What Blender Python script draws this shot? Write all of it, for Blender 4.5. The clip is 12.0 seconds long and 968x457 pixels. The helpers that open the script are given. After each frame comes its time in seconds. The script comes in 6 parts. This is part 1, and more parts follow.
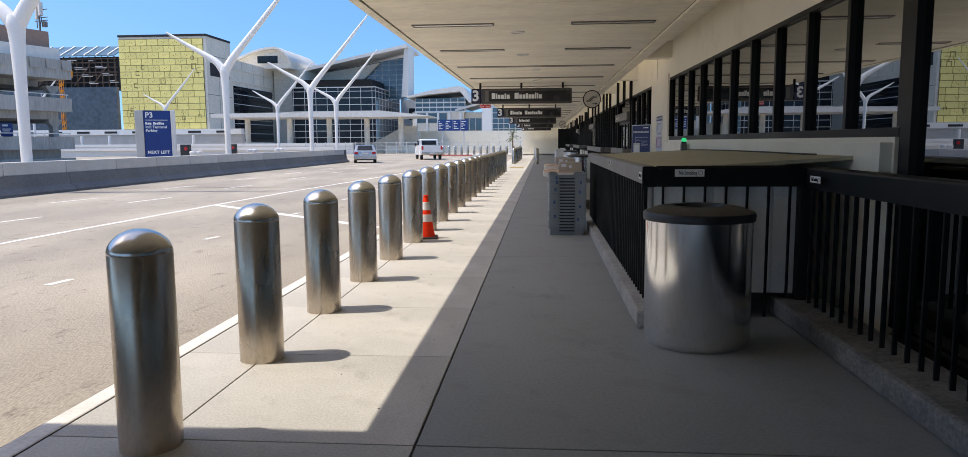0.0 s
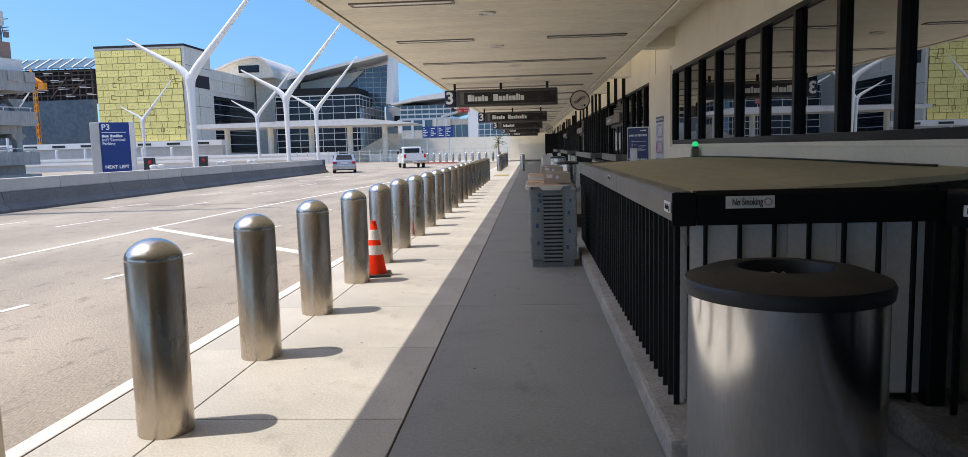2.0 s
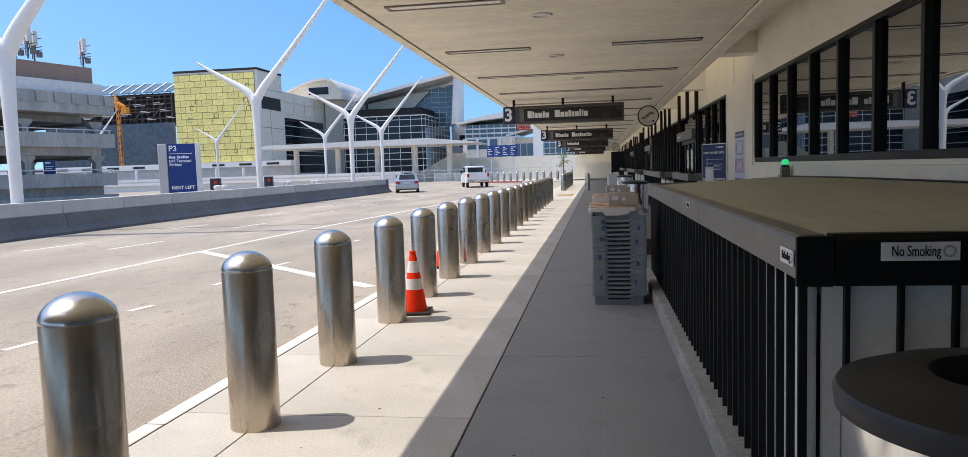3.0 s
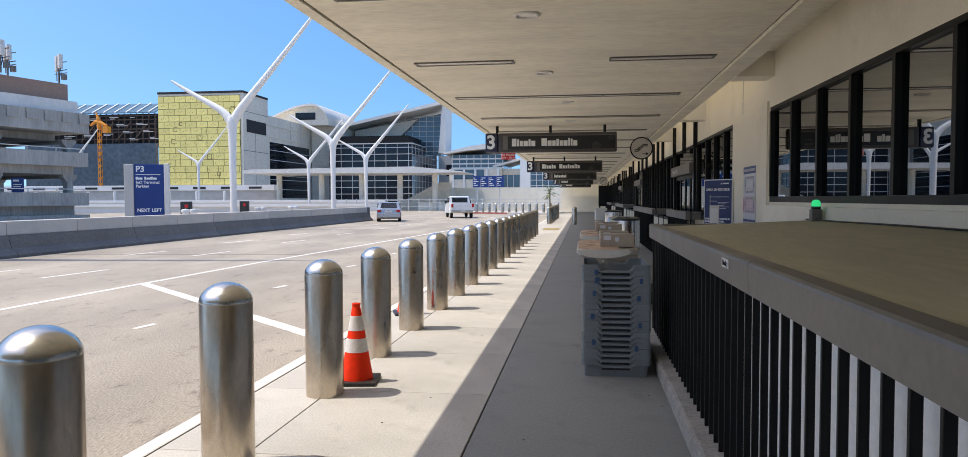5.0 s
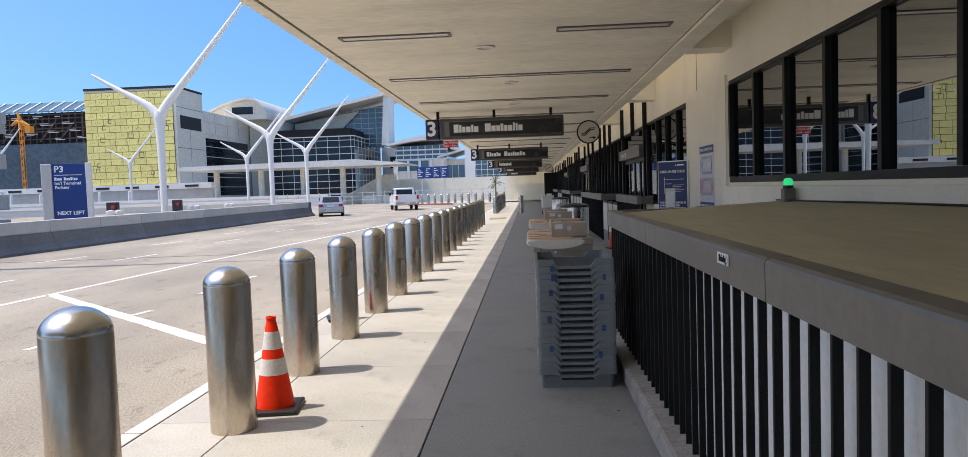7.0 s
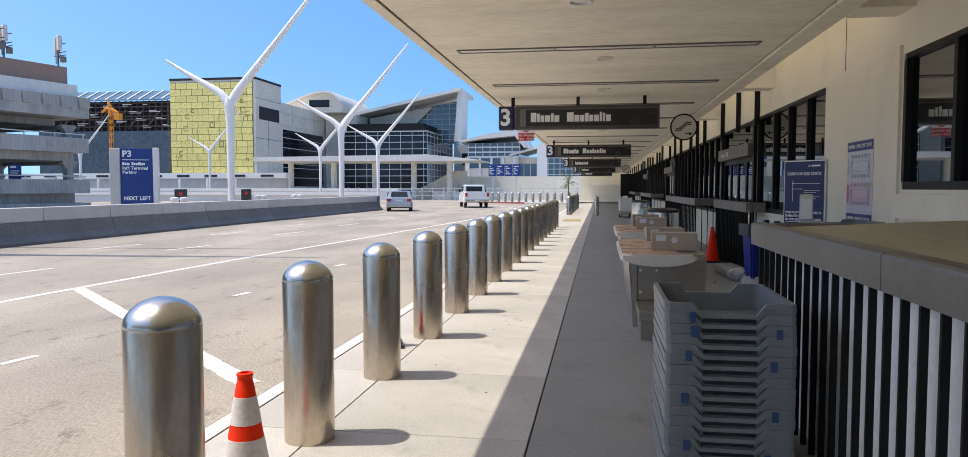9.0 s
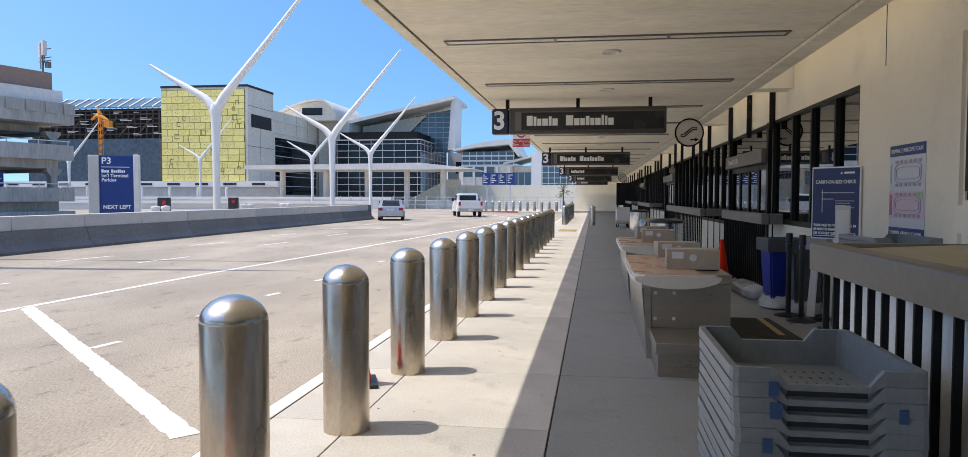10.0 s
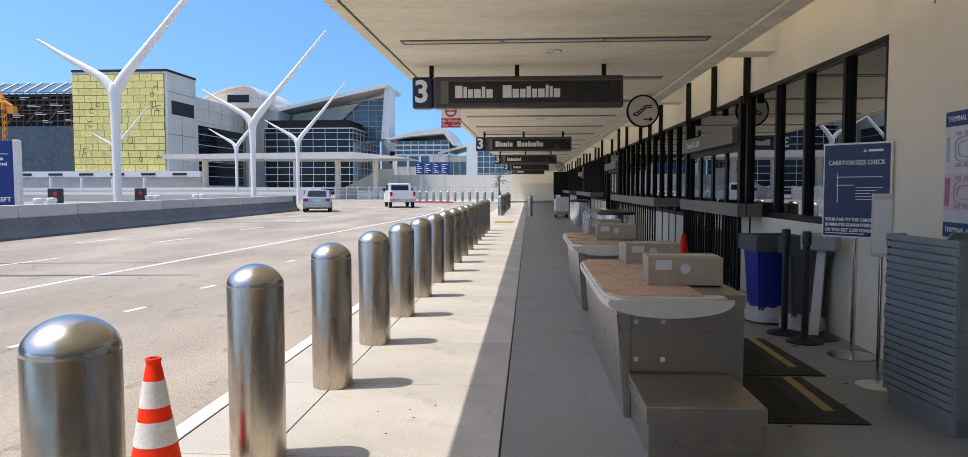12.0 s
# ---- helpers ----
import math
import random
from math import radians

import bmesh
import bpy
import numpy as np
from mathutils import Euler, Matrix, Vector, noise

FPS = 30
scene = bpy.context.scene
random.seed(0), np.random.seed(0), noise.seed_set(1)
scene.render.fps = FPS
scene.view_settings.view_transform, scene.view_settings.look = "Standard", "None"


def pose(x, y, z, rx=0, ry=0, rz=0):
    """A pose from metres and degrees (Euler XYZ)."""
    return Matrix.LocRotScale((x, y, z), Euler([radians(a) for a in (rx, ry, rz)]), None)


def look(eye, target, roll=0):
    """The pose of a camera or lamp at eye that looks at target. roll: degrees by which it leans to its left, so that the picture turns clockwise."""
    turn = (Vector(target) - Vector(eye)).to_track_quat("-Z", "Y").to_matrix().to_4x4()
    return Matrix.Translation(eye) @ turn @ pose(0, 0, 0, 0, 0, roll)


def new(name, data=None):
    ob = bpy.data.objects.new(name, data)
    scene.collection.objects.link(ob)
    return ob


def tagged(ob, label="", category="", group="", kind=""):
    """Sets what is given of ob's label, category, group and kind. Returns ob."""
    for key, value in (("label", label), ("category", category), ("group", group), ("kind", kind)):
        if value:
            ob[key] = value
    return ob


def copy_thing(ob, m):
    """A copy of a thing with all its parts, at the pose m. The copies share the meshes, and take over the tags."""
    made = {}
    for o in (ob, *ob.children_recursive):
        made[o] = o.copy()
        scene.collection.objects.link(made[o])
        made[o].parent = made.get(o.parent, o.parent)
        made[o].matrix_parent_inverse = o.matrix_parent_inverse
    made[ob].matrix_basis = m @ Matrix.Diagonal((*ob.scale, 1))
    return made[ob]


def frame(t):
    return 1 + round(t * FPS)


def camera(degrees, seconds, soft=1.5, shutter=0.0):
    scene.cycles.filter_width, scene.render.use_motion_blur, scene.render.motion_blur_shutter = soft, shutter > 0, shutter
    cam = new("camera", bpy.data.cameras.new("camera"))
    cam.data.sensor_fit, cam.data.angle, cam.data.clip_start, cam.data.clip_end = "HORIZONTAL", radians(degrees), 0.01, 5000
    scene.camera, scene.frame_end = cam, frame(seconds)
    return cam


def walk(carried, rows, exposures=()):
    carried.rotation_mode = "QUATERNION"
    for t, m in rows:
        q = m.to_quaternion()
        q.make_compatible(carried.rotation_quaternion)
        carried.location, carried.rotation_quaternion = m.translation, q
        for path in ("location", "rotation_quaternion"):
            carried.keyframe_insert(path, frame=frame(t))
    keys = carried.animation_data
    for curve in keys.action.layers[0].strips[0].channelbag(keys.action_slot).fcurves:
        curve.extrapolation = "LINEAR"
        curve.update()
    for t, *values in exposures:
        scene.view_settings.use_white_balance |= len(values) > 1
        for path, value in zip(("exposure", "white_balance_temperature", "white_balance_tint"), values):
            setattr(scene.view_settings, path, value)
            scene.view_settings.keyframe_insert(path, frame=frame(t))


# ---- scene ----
cam = camera(67.1, 12.0, soft=0.5)
PATH = [
    (0, (0.198, 0.318, 1.462), (0.038, 2.298, 1.227), -0.4),
    (0.5, (0.221, 0.95, 1.467), (0.037, 2.927, 1.227), -1.1),
    (1, (0.257, 1.521, 1.479), (0.092, 3.502, 1.257), -1.1),
    (1.5, (0.29, 2.132, 1.48), (0.012, 4.101, 1.266), -0.7),
    (2, (0.318, 2.721, 1.499), (0.186, 4.705, 1.28), -1.5),
    (2.5, (0.33, 3.282, 1.511), (0.003, 5.248, 1.341), -0.7),
    (3, (0.366, 3.855, 1.51), (0.057, 5.825, 1.347), -1.8),
    (4.8, (0.296, 5.341, 1.536), (0.027, 7.322, 1.463), -0.6),
    (5, (0.299, 5.459, 1.533), (0.03, 7.44, 1.452), -0.2),
    (5.5, (0.266, 5.697, 1.517), (0.193, 7.693, 1.411), -1.4),
    (6, (0.338, 5.853, 1.524), (0.198, 7.846, 1.428), 0.2),
    (6.5, (0.298, 6.08, 1.52), (0.173, 8.073, 1.413), -0.5),
    (6.7, (0.277, 6.172, 1.517), (0.165, 8.166, 1.404), -1.9),
    (8.3, (0.122, 7.565, 1.493), (-0.064, 9.555, 1.409), -0.7),
    (8.5, (0.074, 7.784, 1.486), (-0.103, 9.774, 1.39), -1.0),
    (9, (-0.015, 8.318, 1.492), (-0.328, 10.29, 1.382), 0.0),
    (9.5, (-0.085, 8.799, 1.529), (-0.32, 10.783, 1.45), -1.6),
    (10, (-0.148, 9.388, 1.498), (-0.445, 11.364, 1.412), 0.1),
    (10.5, (-0.192, 9.884, 1.486), (-0.471, 11.862, 1.388), -0.6),
    (11, (-0.216, 10.503, 1.459), (-0.407, 12.491, 1.348), -0.5),
    (11.5, (-0.272, 11.076, 1.463), (-0.517, 13.058, 1.348), 0.1),
    (12, (-0.258, 11.641, 1.471), (-0.381, 13.634, 1.358), -0.1),
]
walk(cam, [(t, look(eye, target, roll)) for t, eye, target, roll in PATH], [(0.0, 0.92, 7200, 10), (12.0, 0.92, 7200, 10)])

# ---- world, sun, exposure ----
SUN_WAY = Vector((-0.45, -0.10, 1.0)).normalized()
world = bpy.data.worlds.new("sky")
scene.world = world
world.use_nodes = True
wn = world.node_tree
sky = wn.nodes.new("ShaderNodeTexSky")
sky.sky_type = "NISHITA"
sky.sun_disc = False
sky.sun_elevation = math.asin(SUN_WAY.z)
sky.sun_rotation = math.atan2(SUN_WAY.x, SUN_WAY.y)
sky.air_density, sky.dust_density, sky.ozone_density = 1.0, 1.3, 1.2
lift, way = wn.nodes.new("ShaderNodeVectorMath"), wn.nodes.new("ShaderNodeTexCoord")
lift.operation = "ADD"
lift.inputs[1].default_value = (0, 0, 0.2)
wn.links.new(way.outputs["Generated"], lift.inputs[0])
wn.links.new(lift.outputs[0], sky.inputs[0])
deep = wn.nodes.new("ShaderNodeHueSaturation")
deep.inputs["Saturation"].default_value = 1.38
wn.links.new(sky.outputs[0], deep.inputs["Color"])
wn.links.new(deep.outputs[0], wn.nodes["Background"].inputs[0])
wn.nodes["Background"].inputs[1].default_value = 0.142
sun = new("sun", bpy.data.lights.new("sun", "SUN"))
sun.data.energy, sun.data.angle, sun.data.color = 2.05, radians(0.53), (1.0, 0.955, 0.885)
sun.matrix_world = look(SUN_WAY * 50, (0, 0, 0))


# ---- materials ----
def srgb(r, g, b):
    return tuple(((c / 255) / 12.92 if c / 255 <= 0.04045 else ((c / 255 + 0.055) / 1.055) ** 2.4) for c in (r, g, b))


def mat(name, col, rough=0.6, metal=0.0, vary=0.12, big=0.8, small=18.0, bump=0.1, stretch=(1, 1, 1), each=0.0, dirt=0.0, dirt_col=(0.05, 0.045, 0.04), spec=0.5, pits=0.0, pit_depth=0.35):
    """A painted, cast or rolled surface: base colour with broad and fine variation, a little relief, dirt in patches."""
    m = bpy.data.materials.new(name)
    m.use_nodes = True
    nt = m.node_tree
    N, L = nt.nodes, nt.links
    p = N["Principled BSDF"]
    p.inputs["Metallic"].default_value = metal
    p.inputs["Specular IOR Level"].default_value = spec
    tc, mp = N.new("ShaderNodeTexCoord"), N.new("ShaderNodeMapping")
    mp.inputs["Scale"].default_value = stretch
    L.new(tc.outputs["Object"], mp.inputs[0])
    n1, n2 = N.new("ShaderNodeTexNoise"), N.new("ShaderNodeTexNoise")
    for n, sc, de in ((n1, big, 4), (n2, small, 6)):
        n.inputs["Scale"].default_value, n.inputs["Detail"].default_value = sc, de
        L.new(mp.outputs[0], n.inputs[0])
    add = N.new("ShaderNodeMath")
    add.operation = "ADD"
    L.new(n1.outputs[0], add.inputs[0])
    L.new(n2.outputs[0], add.inputs[1])
    ramp = N.new("ShaderNodeMapRange")
    ramp.inputs[1].default_value, ramp.inputs[2].default_value = 0.78, 1.22
    ramp.inputs[3].default_value, ramp.inputs[4].default_value = 1 - vary, 1 + vary
    L.new(add.outputs[0], ramp.inputs[0])
    last = ramp.outputs[0]
    if each:
        oi, mr, mu = N.new("ShaderNodeObjectInfo"), N.new("ShaderNodeMapRange"), N.new("ShaderNodeMath")
        mr.inputs[3].default_value, mr.inputs[4].default_value = 1 - each, 1 + each
        mu.operation = "MULTIPLY"
        L.new(oi.outputs["Random"], mr.inputs[0])
        L.new(mr.outputs[0], mu.inputs[0])
        L.new(last, mu.inputs[1])
        last = mu.outputs[0]
    mul = N.new("ShaderNodeVectorMath")
    mul.operation = "SCALE"
    mul.inputs[0].default_value = col
    L.new(last, mul.inputs["Scale"])
    colour = mul.outputs[0]
    if dirt:
        n3, r3, mx = N.new("ShaderNodeTexNoise"), N.new("ShaderNodeMapRange"), N.new("ShaderNodeMix")
        n3.inputs["Scale"].default_value, n3.inputs["Detail"].default_value, n3.inputs["Roughness"].default_value = big * 2.3, 8, 0.7
        L.new(mp.outputs[0], n3.inputs[0])
        r3.inputs[1].default_value, r3.inputs[2].default_value, r3.inputs[4].default_value = 0.52, 0.78, dirt
        L.new(n3.outputs[0], r3.inputs[0])
        mx.data_type = "RGBA"
        L.new(r3.outputs[0], mx.inputs["Factor"])
        L.new(colour, mx.inputs["A"])
        mx.inputs["B"].default_value = (*dirt_col, 1)
        colour = mx.outputs["Result"]
    if pits:
        n4, r4, s4 = N.new("ShaderNodeTexNoise"), N.new("ShaderNodeMapRange"), N.new("ShaderNodeVectorMath")
        n4.inputs["Scale"].default_value, n4.inputs["Detail"].default_value, n4.inputs["Roughness"].default_value = pits, 5, 0.75
        m4 = N.new("ShaderNodeMapping")
        m4.inputs["Scale"].default_value = (1.0, 0.45, 1.0)
        L.new(tc.outputs["Object"], m4.inputs[0])
        L.new(m4.outputs[0], n4.inputs[0])
        r4.inputs[1].default_value, r4.inputs[2].default_value, r4.inputs[3].default_value, r4.inputs[4].default_value = 0.57, 0.68, 1.0, 1 - pit_depth
        L.new(n4.outputs[0], r4.inputs[0])
        s4.operation = "SCALE"
        L.new(colour, s4.inputs[0])
        L.new(r4.outputs[0], s4.inputs["Scale"])
        colour = s4.outputs[0]
    L.new(colour, p.inputs["Base Color"])
    rr = N.new("ShaderNodeMapRange")
    rr.inputs[1].default_value, rr.inputs[2].default_value = 0.3, 0.7
    rr.inputs[3].default_value, rr.inputs[4].default_value = max(rough - 0.07, 0.02), min(rough + 0.07, 1)
    L.new(n1.outputs[0], rr.inputs[0])
    L.new(rr.outputs[0], p.inputs["Roughness"])
    if bump:
        b = N.new("ShaderNodeBump")
        b.inputs["Strength"].default_value, b.inputs["Distance"].default_value = bump, 0.02
        L.new(n2.outputs[0], b.inputs["Height"])
        L.new(b.outputs[0], p.inputs["Normal"])
    return m


def glass(name, tint, gloss=0.3, rough=0.0):
    """Tinted window glass: part mirror, part dark see-through."""
    m = bpy.data.materials.new(name)
    m.use_nodes = True
    N, L = m.node_tree.nodes, m.node_tree.links
    N.remove(N["Principled BSDF"])
    t, g, x = N.new("ShaderNodeBsdfTransparent"), N.new("ShaderNodeBsdfGlossy"), N.new("ShaderNodeMixShader")
    t.inputs[0].default_value = (*tint, 1)
    g.inputs["Roughness"].default_value = rough
    g.inputs[0].default_value = (0.9, 0.93, 0.95, 1)
    x.inputs[0].default_value = gloss
    L.new(t.outputs[0], x.inputs[1])
    L.new(g.outputs[0], x.inputs[2])
    L.new(x.outputs[0], N["Material Output"].inputs[0])
    return m


def glow(name, col, power):
    m = bpy.data.materials.new(name)
    m.use_nodes = True
    p = m.node_tree.nodes["Principled BSDF"]
    p.inputs["Base Color"].default_value = (*col, 1)
    p.inputs["Emission Color"].default_value = (*col, 1)
    p.inputs["Emission Strength"].default_value = power
    return m


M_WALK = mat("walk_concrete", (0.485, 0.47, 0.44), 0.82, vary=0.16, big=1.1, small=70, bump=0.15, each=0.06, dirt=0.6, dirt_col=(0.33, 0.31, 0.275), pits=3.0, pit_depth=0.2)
# Smoother grey pour along the terminal; canopy shade is partly put into its colour.
M_SHADEWALK = mat("smooth_shaded_concrete", (0.252, 0.262, 0.263), 0.66, vary=0.12, big=0.7, small=50, bump=0.1, each=0.05, dirt=0.75, dirt_col=(0.17, 0.172, 0.165), pits=2.0, pit_depth=0.2)
M_JOINT = mat("joint_filler", (0.06, 0.055, 0.05), 0.9, vary=0.3)
M_KERB = mat("kerb_paint", (0.74, 0.7, 0.66), 0.75, vary=0.12, big=2, small=40, dirt=0.45, dirt_col=(0.3, 0.28, 0.25))
M_ROAD = mat("worn_asphalt", (0.36, 0.32, 0.268), 0.88, vary=0.26, big=0.5, small=60, bump=0.8, stretch=(1, 0.4, 1), dirt=0.5, dirt_col=(0.25, 0.22, 0.19), pits=5.0, pit_depth=0.4)
M_GROUND = mat("far_paving", (0.26, 0.245, 0.22), 0.9, vary=0.15, big=0.1, small=3)
M_LINE = mat("road_paint", (0.76, 0.745, 0.71), 0.7, vary=0.1, big=4, small=60, dirt=0.65, dirt_col=(0.38, 0.35, 0.32))
M_STEEL = mat("brushed_steel", (0.53, 0.455, 0.365), 0.29, 1.0, vary=0.1, big=1.2, small=25, bump=0.004, stretch=(2, 2, 0.7), each=0.06)
M_DOME = mat("polished_steel", (0.6, 0.585, 0.55), 0.24, 1.0, vary=0.06, small=30, bump=0.01)
M_CAN = mat("sheet_steel", (0.76, 0.77, 0.78), 0.17, 1.0, vary=0.06, big=1.5, small=30, bump=0.004, stretch=(3, 3, 0.6))
M_RUBBER = mat("black_plastic", (0.018, 0.018, 0.02), 0.45, vary=0.2, bump=0.03)
M_STUCCO = mat("cream_stucco", (0.88, 0.82, 0.68), 0.9, vary=0.045, big=0.7, small=60, bump=0.1, dirt=0.2, dirt_col=(0.36, 0.32, 0.26))
M_CEIL = mat("ceiling_plaster", (0.9, 0.84, 0.69), 0.92, vary=0.09, big=1.2, small=14, bump=0.06, stretch=(0.5, 1.6, 1), dirt=0.35, dirt_col=(0.58, 0.52, 0.4))
M_BRONZE = mat("dark_bronze", (0.011, 0.0105, 0.01), 0.45, 0.1, vary=0.15, bump=0.02, spec=0.25)
M_BAR = mat("black_rail_paint", (0.008, 0.008, 0.008), 0.5, vary=0.2, bump=0.03, spec=0.22)
M_CAP = mat("grey_cap_paint", (0.165, 0.15, 0.13), 0.42, vary=0.1, big=1.5, small=30, bump=0.04, dirt=0.25)
M_OLIVE = mat("olive_board", (0.47, 0.43, 0.29), 0.62, vary=0.1, big=1.2, small=6, bump=0.25, stretch=(3.2, 0.5, 1), dirt=0.35, dirt_col=(0.34, 0.31, 0.2))
M_PANEL = mat("white_board", (0.86, 0.84, 0.79), 0.7, vary=0.06, big=2, small=40, each=0.04, dirt=0.1, dirt_col=(0.45, 0.42, 0.36))
M_CURB = mat("old_concrete", (0.33, 0.315, 0.29), 0.9, vary=0.22, big=3, small=40, bump=0.35, dirt=0.5, dirt_col=(0.14, 0.13, 0.12))
M_CURBDIRT = mat("stained_concrete", (0.2, 0.19, 0.175), 0.9, vary=0.3, big=4, small=40, bump=0.35, dirt=0.8, dirt_col=(0.07, 0.065, 0.06))
M_WHITE = mat("white_paint", (0.8, 0.79, 0.77), 0.4, vary=0.03, bump=0)
M_SIGN = mat("sign_brown", (0.07, 0.062, 0.057), 0.35, vary=0.1, bump=0.01)
M_SIGNFACE = mat("sign_face", (0.02, 0.02, 0.02), 0.25, vary=0.1, bump=0)
M_NAVY = mat("navy_face", (0.016, 0.016, 0.045), 0.3, vary=0.1, bump=0)
M_BLUE = mat("blue_face", srgb(14, 54, 122), 0.4, vary=0.06, bump=0)
M_LETTER = mat("white_lettering", (0.84, 0.84, 0.81), 0.5, vary=0.02, bump=0)
M_ORANGE = mat("cone_orange", (0.98, 0.04, 0.006), 0.62, vary=0.08, big=6, bump=0.02, spec=0.25)
M_REFLEX = mat("reflective_band", (0.75, 0.72, 0.7), 0.35, vary=0.12, big=8, small=60, bump=0.03)
M_TRAY = mat("grey_tray", (0.2, 0.226, 0.243), 0.42, vary=0.1, big=4, small=50, bump=0.04, each=0.05)
M_TAPE = mat("blue_tape", (0.03, 0.08, 0.2), 0.5, vary=0.1)
M_BOX = mat("cardboard", (0.4, 0.335, 0.262), 0.85, vary=0.1, big=5, small=60, bump=0.05, each=0.08)
M_CTR = mat("counter_steel", (0.46, 0.43, 0.385), 0.34, 0.95, vary=0.08, big=3, small=30, bump=0.01, stretch=(0.6, 4, 4))
M_WOOD = mat("peach_laminate", (0.66, 0.43, 0.31), 0.3, vary=0.08, big=4, small=60, bump=0.01)
M_LAM = mat("grey_laminate", (0.66, 0.63, 0.57), 0.5, vary=0.05, bump=0.01)
M_MAT = mat("rubber_mat", (0.02, 0.02, 0.02), 0.8, vary=0.25, bump=0.15)
M_YELLOW = mat("safety_yellow", (0.36, 0.27, 0.1), 0.6, vary=0.2, big=5, dirt=0.6)
M_BINBLUE = mat("bin_blue", (0.012, 0.035, 0.3), 0.4, vary=0.08, bump=0.02)
M_BINGREY = mat("bin_grey", (0.09, 0.095, 0.1), 0.5, vary=0.08, bump=0.02)
M_PLASTICBAG = mat("clear_bag", (0.42, 0.43, 0.46), 0.25, vary=0.1, small=40, bump=0.5)
M_CHROME = mat("chrome", (0.62, 0.62, 0.6), 0.15, 1.0, vary=0.03, bump=0)
M_BARRIER = mat("barrier_concrete", (0.155, 0.15, 0.145), 0.85, vary=0.2, big=0.6, small=12, bump=0.15, each=0.1, dirt=0.5, dirt_col=(0.1, 0.1, 0.1))
M_COPING = mat("coping_concrete", (0.5, 0.49, 0.465), 0.85, vary=0.1, big=1, small=20, each=0.07)
M_BLDG = mat("building_concrete", (0.8, 0.73, 0.61), 0.85, vary=0.12, big=0.15, small=2, bump=0.05, each=0.04)
M_GARAGE = mat("garage_concrete", (0.4, 0.385, 0.355), 0.88, vary=0.2, big=0.6, small=7, bump=0.1, dirt=0.45, dirt_col=(0.2, 0.19, 0.18), stretch=(1, 1, 0.16))
# Near-black: unlit insides and gaps have their shade in the colour; also dark trim.
M_DARK = mat("unlit_dark_and_trim", (0.03, 0.03, 0.032), 0.9, vary=0.2)
M_BRICKY = mat("brown_plaster", (0.33, 0.22, 0.17), 0.85, vary=0.08, big=0.3, small=4)
M_GOLD = mat("yellow_sheathing", (0.9, 0.765, 0.27), 0.75, vary=0.07, big=1.2, small=6, bump=0.05, each=0.07)
M_SEAM = mat("sheathing_seam", (0.2, 0.15, 0.05), 0.8, vary=0.2)
M_FARGLASS = mat("dark_facade_glass", (0.012, 0.016, 0.022), 0.12, vary=0.3, big=0.2, small=1, bump=0, each=0.3, spec=0.35)
M_TEAL = mat("teal_facade_glass", (0.06, 0.12, 0.16), 0.12, vary=0.15, big=0.3, bump=0, each=0.2, spec=0.9)
M_BLUEGLASS = mat("blue_grey_wall", (0.055, 0.075, 0.1), 0.22, vary=0.3, big=0.15, small=1.2, bump=0)
M_MULL = mat("pale_mullion", (0.64, 0.64, 0.63), 0.5, vary=0.04)
M_ROOF = mat("pale_roof_metal", (0.7, 0.68, 0.64), 0.5, vary=0.08, big=0.2, small=3)
M_RUST = mat("rusty_frame", (0.1, 0.07, 0.055), 0.85, vary=0.4, big=0.6, small=5)
M_CRANE = mat("crane_orange", (0.75, 0.27, 0.02), 0.5, vary=0.1)
M_GREEN = mat("leaf_green", (0.14, 0.18, 0.07), 0.6, vary=0.35, big=3, small=20, bump=0)
M_BARK = mat("palm_bark", (0.16, 0.13, 0.1), 0.9, vary=0.3)
M_RED = mat("sign_red", (0.55, 0.03, 0.03), 0.45, vary=0.05, bump=0)
M_REDKERB = mat("faded_red_paint", (0.32, 0.1, 0.08), 0.7, vary=0.2, big=2, dirt=0.5)
M_CAR = mat("silver_car_paint", (0.42, 0.44, 0.47), 0.3, 0.6, vary=0.02, bump=0)
M_CARWHITE = mat("white_car_paint", (0.72, 0.73, 0.74), 0.25, vary=0.02, bump=0)
M_TYRE = mat("tyre_rubber", (0.015, 0.015, 0.016), 0.8, vary=0.2)
M_CARGLASS = mat("car_glass", (0.015, 0.018, 0.022), 0.06, vary=0.1, bump=0, spec=0.9)
M_TAIL = mat("tail_lamp_red", (0.45, 0.01, 0.01), 0.2, vary=0.1, bump=0)
M_PINK = mat("map_pink", (0.7, 0.55, 0.62), 0.5, vary=0.05, bump=0)
M_PAPER = mat("map_paper", (0.66, 0.68, 0.73), 0.5, vary=0.05, bump=0)
M_LENS = mat("lamp_diffuser", (0.82, 0.78, 0.7), 0.22, vary=0.12, big=1.5, bump=0, each=0.15)
M_GREENLAMP = glow("green_lamp", (0.01, 0.55, 0.2), 0.55)
M_INK = mat("map_ink", (0.42, 0.4, 0.48), 0.6, vary=0.1, bump=0)
G_WIN = glass("tinted_glass", (0.12, 0.125, 0.12), 0.38)
G_DOOR = glass("door_glass", (0.3, 0.31, 0.31), 0.36)


